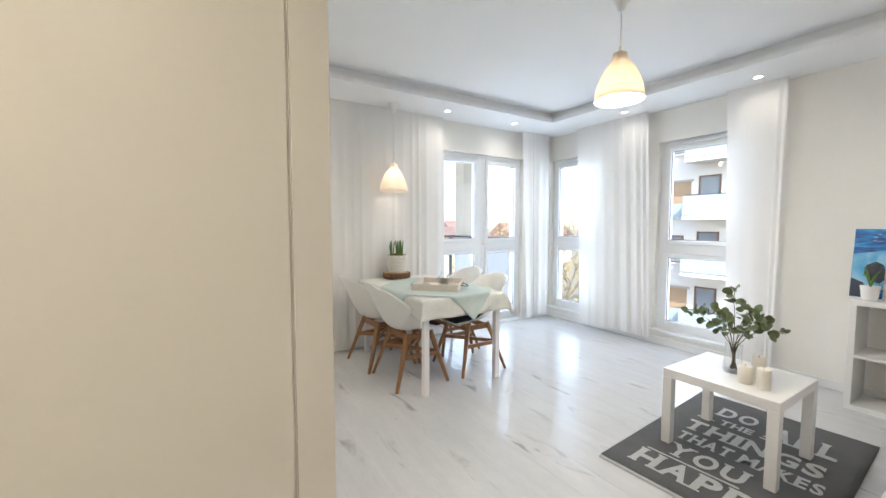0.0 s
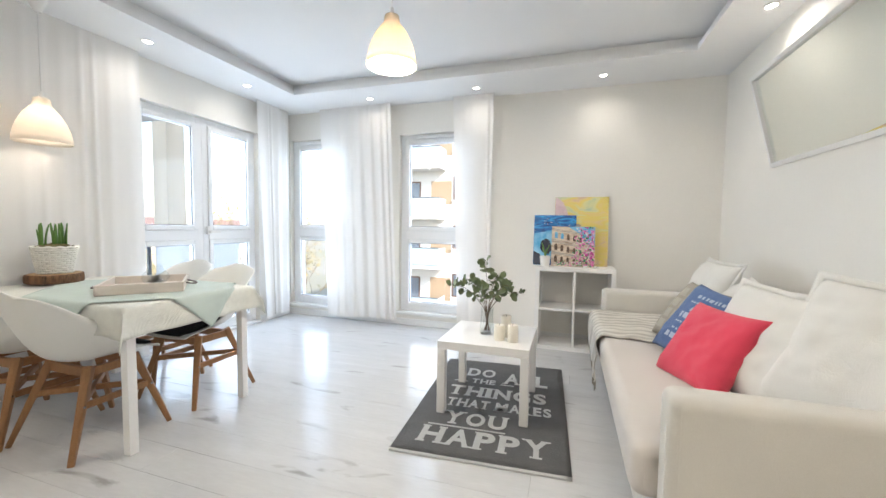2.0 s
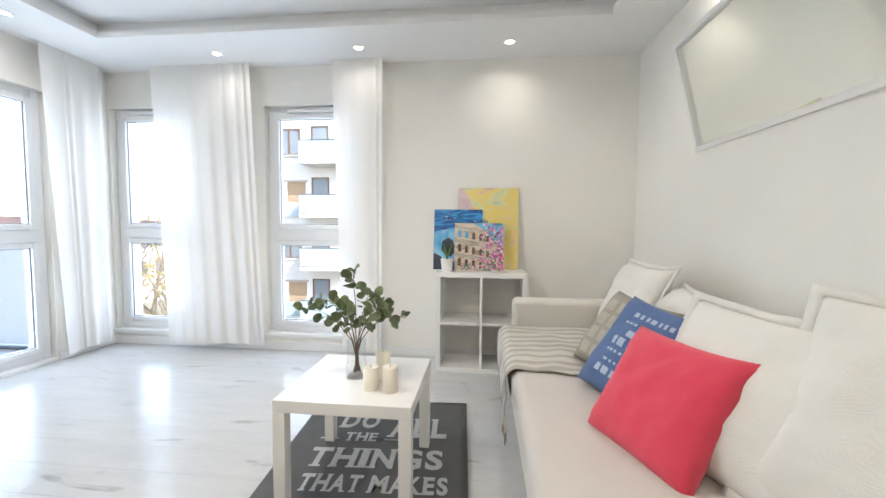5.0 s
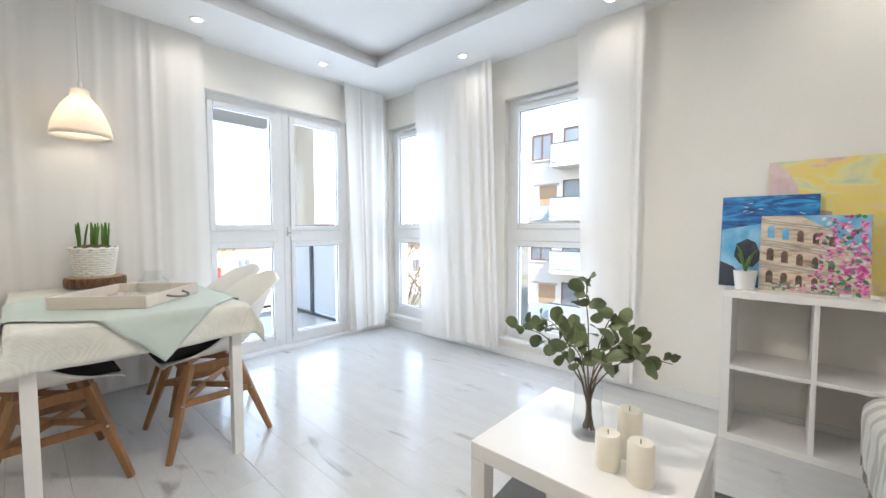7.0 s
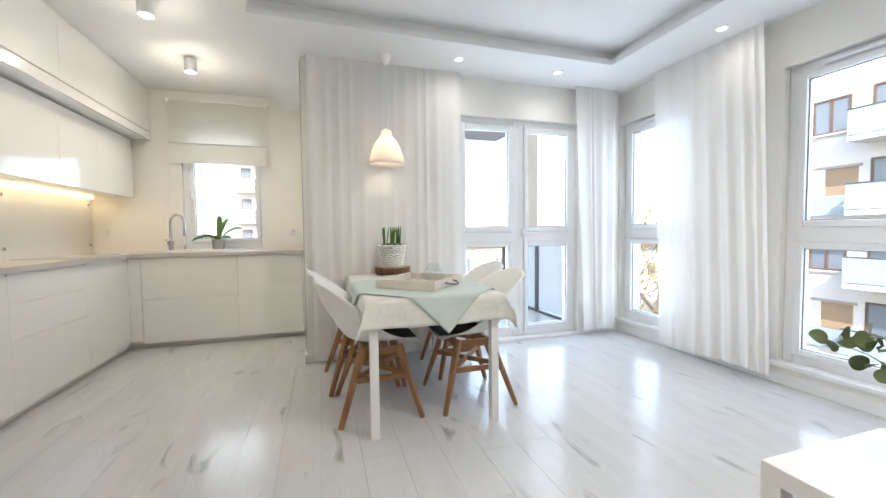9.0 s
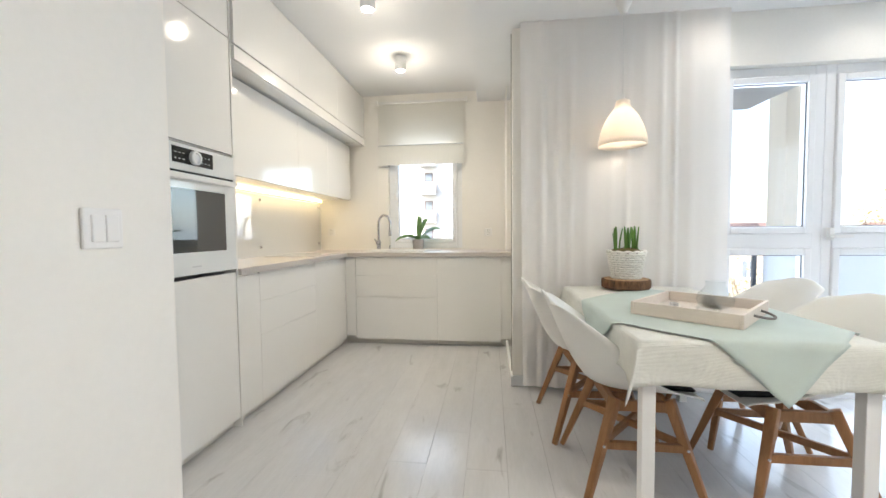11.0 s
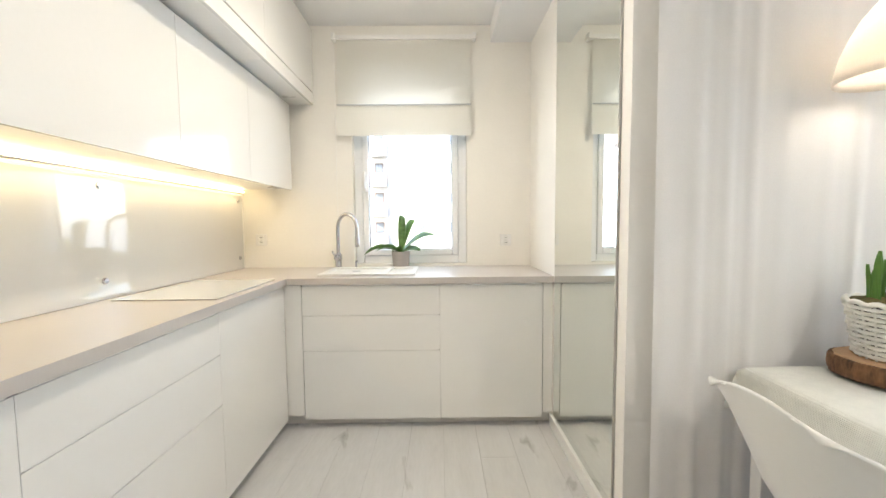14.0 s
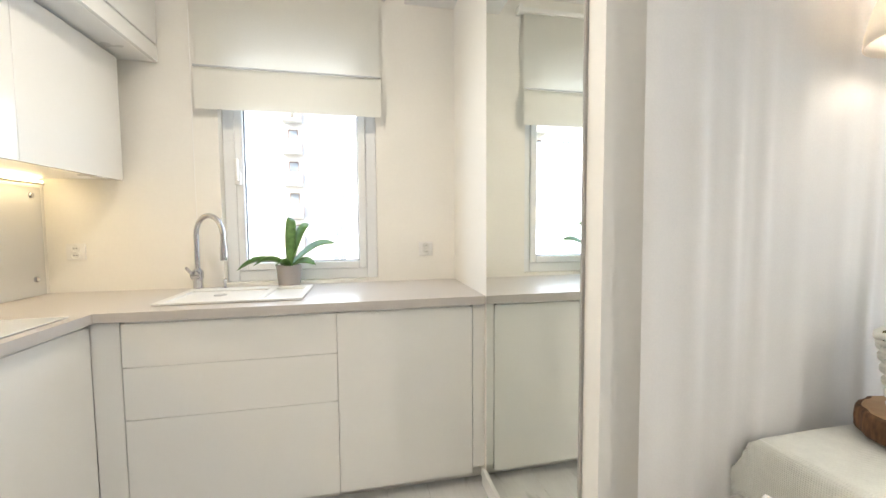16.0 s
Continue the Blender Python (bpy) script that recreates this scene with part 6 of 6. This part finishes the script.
balc = thing("balcony", None, label="balcony with grey tiles and a dark steel railing", category="balcony", kind="structure")
BX0, BX1, BY0, BY1 = MX + 0.21, 4.30, NY + 0.29, 6.15
part("slab", block(BX0, BY0, -0.22, BX1, BY1, -0.06, 0.01), CONC, balc)
part("upper_slab", block(BX0, BY0, 2.42, 4.0, BY1 - 0.2, 2.70, 0.01), CONC, balc)
for k in range(4):
    x = BX0 + 0.1 + k * (BX1 - BX0 - 0.2) / 3
    part("post", block(x - 0.02, BY1 - 0.06, -0.06, x + 0.02, BY1 - 0.02, 1.08, 0.003), DARKMETAL, balc)
for y in (BY0 + 0.03, 5.23):
    part("post", block(BX1 - 0.065, y - 0.025, -0.06, BX1 - 0.015, y + 0.025, 1.08, 0.003), DARKMETAL, balc)
part("top_rail", block(BX0, BY1 - 0.07, 1.08, BX1, BY1 - 0.01, 1.115, 0.004), DARKMETAL, balc)
part("top_rail", block(BX1 - 0.07, BY0, 1.08, BX1 - 0.01, BY1 - 0.07, 1.115, 0.004), DARKMETAL, balc)
part("bottom_rail", block(BX0, BY1 - 0.055, 0.0, BX1 - 0.07, BY1 - 0.025, 0.03, 0.003), DARKMETAL, balc)
part("bottom_rail", block(BX1 - 0.055, BY0, 0.0, BX1 - 0.025, BY1 - 0.07, 0.03, 0.003), DARKMETAL, balc)
for k in range(3):
    w = (BX1 - BX0 - 0.2) / 3
    p = part("pane", block(BX0 + 0.13 + k * w, BY1 - 0.045, 0.05, BX0 + 0.07 + (k + 1) * w, BY1 - 0.037, 1.06), GLASS, balc)
    p.visible_shadow = False
part("screen_panel", block(BX1 - 0.045, 4.60, 0.05, BX1 - 0.037, 5.18, 1.06), sheer("frosted_panel", (0.92, 0.94, 0.95), 0.6, 0.15), balc, "frosted white glass panel")
part("screen_panel", block(BX1 - 0.045, 5.28, 0.05, BX1 - 0.037, BY1 - 0.1, 1.06), bpy.data.materials["frosted_panel"], balc, "frosted white glass panel")
part("clamp", block(BX1 - 0.06, 4.85, 0.93, BX1 - 0.02, 4.90, 0.97, 0.004), STEEL, balc)
thing("facade_pillar", block(4.66, 6.35, GZ, 4.95, 6.65, 6.0, 0.01), CREAM, label="cream rendered pillar at the balcony's outer corner", category="pillar", kind="structure")


def facade_window(parent, axis, at, u, z, w, h, out, frame_mat, panes=2):
    """A window on a far facade: frame, panes, sill. axis 'x': the facade stands across x; out: its outward sign."""
    def put(name, u0, u1, z0, z1, d0, d1, m, to):
        a, b = sorted((at + out * d0, at + out * d1))
        r = (a, u0, z0, b, u1, z1) if axis == "x" else (u0, a, z0, u1, b, z1)
        return part(name, block(*r), m, to)
    f = 0.09
    win = put("window", u, u + w, z, z + h, -0.05, 0.006, PANEDARK, parent)
    for u0, u1, z0, z1 in ((u, u + f, z, z + h), (u + w - f, u + w, z, z + h), (u + f, u + w - f, z, z + f), (u + f, u + w - f, z + h - f, z + h)):
        put("window_frame", u0, u1, z0, z1, 0.0, 0.05, frame_mat, win)
    for k in range(1, panes):
        m_ = u + w * k / panes
        put("mullion", m_ - 0.05, m_ + 0.05, z + f, z + h - f, 0.0, 0.045, frame_mat, win)
    put("window_sill", u - 0.08, u + w + 0.08, z - 0.07, z, 0.0, 0.14, FACADE, win)


def far_balcony(parent, axis, at, u, z, w, depth, out, rail_mat):
    def put(name, u0, u1, z0, z1, d0, d1, m, to):
        a, b = sorted((at + out * d0, at + out * d1))
        r = (a, u0, z0, b, u1, z1) if axis == "x" else (u0, a, z0, u1, b, z1)
        return part(name, block(*r), m, to)
    b = put("balcony", u, u + w, z - 0.2, z, 0.0, depth, FACADE, parent)
    put("balustrade", u, u + w, z + 0.05, z + 1.1, depth - 0.04, depth, rail_mat, b)
    put("balustrade", u, u + 0.04, z + 0.05, z + 1.1, 0.0, depth - 0.04, rail_mat, b)
    put("balustrade", u + w - 0.04, u + w, z + 0.05, z + 1.1, 0.0, depth - 0.04, rail_mat, b)
    put("hand_rail", u, u + w, z + 1.1, z + 1.15, depth - 0.06, depth + 0.02, DARKMETAL, b)


def loggia(parent, at, y0, y1, z0, z1, out):
    """A tan recess in the facade with a railing, facing -x."""
    lg = part("loggia", block(at + 0.002, y0, z0, at + 0.06, y1, z1), TAN, parent, "tan-walled loggia recess")
    lg.location.x = -0.03
    part("balustrade", block(at - 0.10, y0, z0 - 0.05, at - 0.06, y1, z0 + 0.85), RAILGLASS, lg)
    part("reveal", blocks([(at - 0.06, y0 - 0.12, z1 - 0.02, at + 0.03, y1 + 0.12, z1 + 0.10)]), POTGREY, lg)
    part("side_strip", blocks([(at - 0.05, y1 - 0.55, z0, at + 0.01, y1, z1)]), FACADE, lg)


eb = thing("apartment_building", None, label="white modern apartment house with brown window frames, loggias and glass balconies", category="building")
part("wall", block(24, -30, GZ, 38, 13.3, 9.7), FACADE, eb)
part("roof", blocks([(23.9, -30.1, 9.7, 38.1, 13.4, 9.95)]), POTGREY, eb)
part("roof_rail", blocks([(24.3, -29.8, 9.96, 24.36, 12.8, 10.9)]), RAILGLASS, eb)
for k, z in enumerate((5.4, -0.9, -6.75)):
    facade_window(eb, "x", 24, 11.7, z, 1.4, 1.6, -1, BROWNF)
for z in (1.7, -4.45):
    loggia(eb, 24, 11.4, 13.1, z, z + 2.1, -1)
for col in range(7):
    y = 8.6 - col * 5.4
    for st in range(5):
        z = 5.95 - st * 3.1
        far_balcony(eb, "x", 24, y - 0.4, z - 1.05, 3.0, 1.3, -1, RAILGLASS)
        facade_window(eb, "x", 24, y + 1.3, z - 1.0, 1.1, 2.2, -1, BROWNF, 1)
        facade_window(eb, "x", 24, y - 2.2, z, 1.3, 1.5, -1, BROWNF)
        if col % 2 == 0:
            part("tan_panel", block(23.985, y - 0.8, z - 0.3, 24.0, y + 0.6, z + 1.2), TAN, eb)

PALE = mat("pale_balcony_panel", (0.62, 0.54, 0.50), 0.8, var=0.05)
nb = thing("apartment_block", None, label="tall white apartment block with a row of small pale balconies", category="building")
part("wall", block(-22, 42, GZ, 5, 54, 22.0), FACADE, nb)
part("roof", block(-22.2, 41.8, 22.0, 5.2, 54.2, 22.4), POTGREY, nb)
for st in range(9):
    z = GZ + 0.6 + st * 2.95
    for x in (-17.5, -6.2):
        far_balcony(nb, "y", 42, x, z, 1.7, 1.1, -1, PALE)
        facade_window(nb, "y", 42, x + 0.4, z + 0.05, 0.9, 2.1, -1, BROWNF, 1)
    for x in (-20.6, -13.0, -10.0, -2.0, 1.6):
        facade_window(nb, "y", 42, x, z + 0.9, 1.3, 1.3, -1, FACADE)

cb = thing("row_house", None, label="cream house with small windows and a red tiled roof", category="house")
part("wall", block(8, 30, GZ, 24, 40, 0.1), CREAM, cb)
roof_bm = bmesh.new()
rv = [roof_bm.verts.new(p) for p in ((7.5, 29.4, 0.1), (24.5, 29.4, 0.1), (24.5, 40.6, 0.1), (7.5, 40.6, 0.1), (7.5, 35, 1.1), (24.5, 35, 1.1))]
for f in ((0, 1, 5, 4), (2, 3, 4, 5), (0, 4, 3), (1, 2, 5), (3, 2, 1, 0)):
    roof_bm.faces.new([rv[i] for i in f])
rf = part("roof", roof_bm, ROOFT, cb)
for x in (11, 19):
    part("chimney", block(x, 34.2, 0.8, x + 0.8, 35.0, 2.6), CREAM, rf)
for k in range(5):
    for st in range(2):
        facade_window(cb, "y", 30, 9.2 + k * 3.0, -2.3 - st * 2.9, 1.0, 1.3, -1, FACADE)
far_balcony(cb, "y", 30, 8.2, -2.6, 2.6, 1.2, -1, mat("red_panel", (0.45, 0.03, 0.04), 0.6, var=0.1))
for hx, hy, s in ((30, 60, 1.0), (46, 72, 1.1), (64, 60, 0.9), (34, 36, 0.8)):
    hs = thing("detached_house", None, label="pale house with a red pitched roof among trees", category="house", group="houses in the distance")
    part("wall", block(hx, hy, GZ, hx + 10 * s, hy + 8 * s, -1.2 * s), FACADE, hs)
    bm = bmesh.new()
    rv = [bm.verts.new(p) for p in ((hx - 0.5, hy - 0.5, -1.2 * s), (hx + 10 * s + 0.5, hy - 0.5, -1.2 * s), (hx + 10 * s + 0.5, hy + 8 * s + 0.5, -1.2 * s), (hx - 0.5, hy + 8 * s + 0.5, -1.2 * s), (hx - 0.5, hy + 4 * s, 2.0 * s), (hx + 10 * s + 0.5, hy + 4 * s, 2.0 * s))]
    for f in ((0, 1, 5, 4), (2, 3, 4, 5), (0, 4, 3), (1, 2, 5), (3, 2, 1, 0)):
        bm.faces.new([rv[i] for i in f])
    part("roof", bm, ROOFT, hs)
    for k in range(3):
        facade_window(hs, "y", hy, hx + 1.2 + k * 2.8 * s, -4.2, 1.1, 1.4, -1, BROWNF)

TRUNK = mat("pale_bark", (0.20, 0.16, 0.12), 0.95, var=0.3, scale=4, fine=40)
DRYLEAF = mat("dry_leaves", (0.34, 0.27, 0.11), 0.9, color2=(0.17, 0.15, 0.07), scale=1.5, fine=8)


def tree(x, y, height, seed):
    rnd = random.Random(seed)
    ob = thing("tree", m=pose(x, y, GZ), label="bare winter tree with a few dry yellow leaves", category="tree", group="trees behind the house")
    bm = bmesh.new()
    leaves = []

    def limb(p, d, length, r, depth):
        pts, q = [p], p
        for _ in range(4):
            d = (d + Vector((rnd.uniform(-1, 1), rnd.uniform(-1, 1), rnd.uniform(-0.3, 0.6))) * 0.16).normalized()
            q = q + d * length / 4
            pts.append(q)
        tube(pts, r, 5, bm, taper=0.55)
        if depth == 0:
            leaves.extend(pts[1:])
            return
        for _ in range(3 if depth > 1 else 4):
            k = rnd.randrange(2, 5)
            nd = (d + Vector((rnd.uniform(-1, 1), rnd.uniform(-1, 1), rnd.uniform(-0.1, 0.7)))).normalized()
            limb(pts[k], nd, length * rnd.uniform(0.55, 0.75), r * 0.5, depth - 1)

    limb(Vector((0, 0, 0)), Vector((0, 0, 1)), height * 0.45, height * 0.018, 4)
    part("trunk", bm, TRUNK, ob)
    lb = bmesh.new()
    for p in leaves:
        for _ in range(2):
            c = p + Vector((rnd.gauss(0, 0.25), rnd.gauss(0, 0.25), rnd.gauss(0, 0.2)))
            a = Vector((rnd.uniform(-1, 1), rnd.uniform(-1, 1), rnd.uniform(-1, 1))).normalized()
            b = a.orthogonal().normalized()
            s = rnd.uniform(0.04, 0.10)
            lb.faces.new([lb.verts.new(c + a * s), lb.verts.new(c + b * s * 0.6), lb.verts.new(c - a * s), lb.verts.new(c - b * s * 0.6)])
    part("crown", lb, DRYLEAF, ob)


for n_, (tx, ty, th) in enumerate(((12.5, 10.5, 9.0), (16.5, 15.0, 10.0), (11.5, 15.5, 8.5), (19.0, 20.0, 10.5), (14.0, 21.0, 9.0), (7.0, 24.0, 8.5))):
    tree(tx, ty, th, 30 + n_)

car = mat("car_paint", (0.06, 0.08, 0.13), 0.25, coat=0.8, var=0.05)


def parked_car(x, y, yaw, paint_m, label):
    ob = thing("car", m=pose(x, y, GZ + 0.02, 0, 0, yaw), label=label, category="car", group="parked cars below")
    b = block(-0.88, -2.1, 0.28, 0.88, 2.1, 0.85, 0.12, 3)
    part("body", b, paint_m, ob)
    cab = block(-0.80, -1.3, 0.80, 0.80, 1.0, 1.42, 0.0)
    for v in cab.verts:
        if v.co.z > 1.2:
            v.co.x *= 0.82
            v.co.y = v.co.y * 0.72
    part("cabin", cab, PANEDARK, ob, "dark glazed cabin")
    for sx in (-1, 1):
        for yy in (-1.3, 1.35):
            w = part("wheel", moved(lathe([(0.0, -0.1), (0.30, -0.1), (0.32, -0.06), (0.32, 0.06), (0.30, 0.1), (0.0, 0.1)], 20), pose(sx * 0.82, yy, 0.32, 0, 90, 0)), OVENBLACK, ob)


parked_car(9.9, 8.0, 4, car, "dark blue car parked at the kerb")
parked_car(9.9, 13.5, -2, mat("car_silver", (0.45, 0.46, 0.48), 0.3, metal=0.5, var=0.05), "silver car parked at the kerb")

# ---- floor planks ----
PW, PL = 0.193, 1.285


def floor_planks():
    rnd = random.Random(77)
    x = -2.2
    col = 0
    while x < EX - 0.001:
        x1 = min(x + PW, EX)
        y = -1.15 - rnd.uniform(0.1, 1.1)
        while y < KY:
            y0, y1 = max(y, -1.15), min(y + PL, KY)
            inside = not (x1 < -0.85 and y0 > 1.3) and y1 - y0 > 0.02
            if inside:
                part("plank", block(x + 0.0003, y0 + 0.0003, -0.0118, x1 - 0.0003, y1 - 0.0003, 0.0, 0.0005, 1), PLANK, FLOOR)
            y += PL
        x = x1
        col += 1


floor_planks()
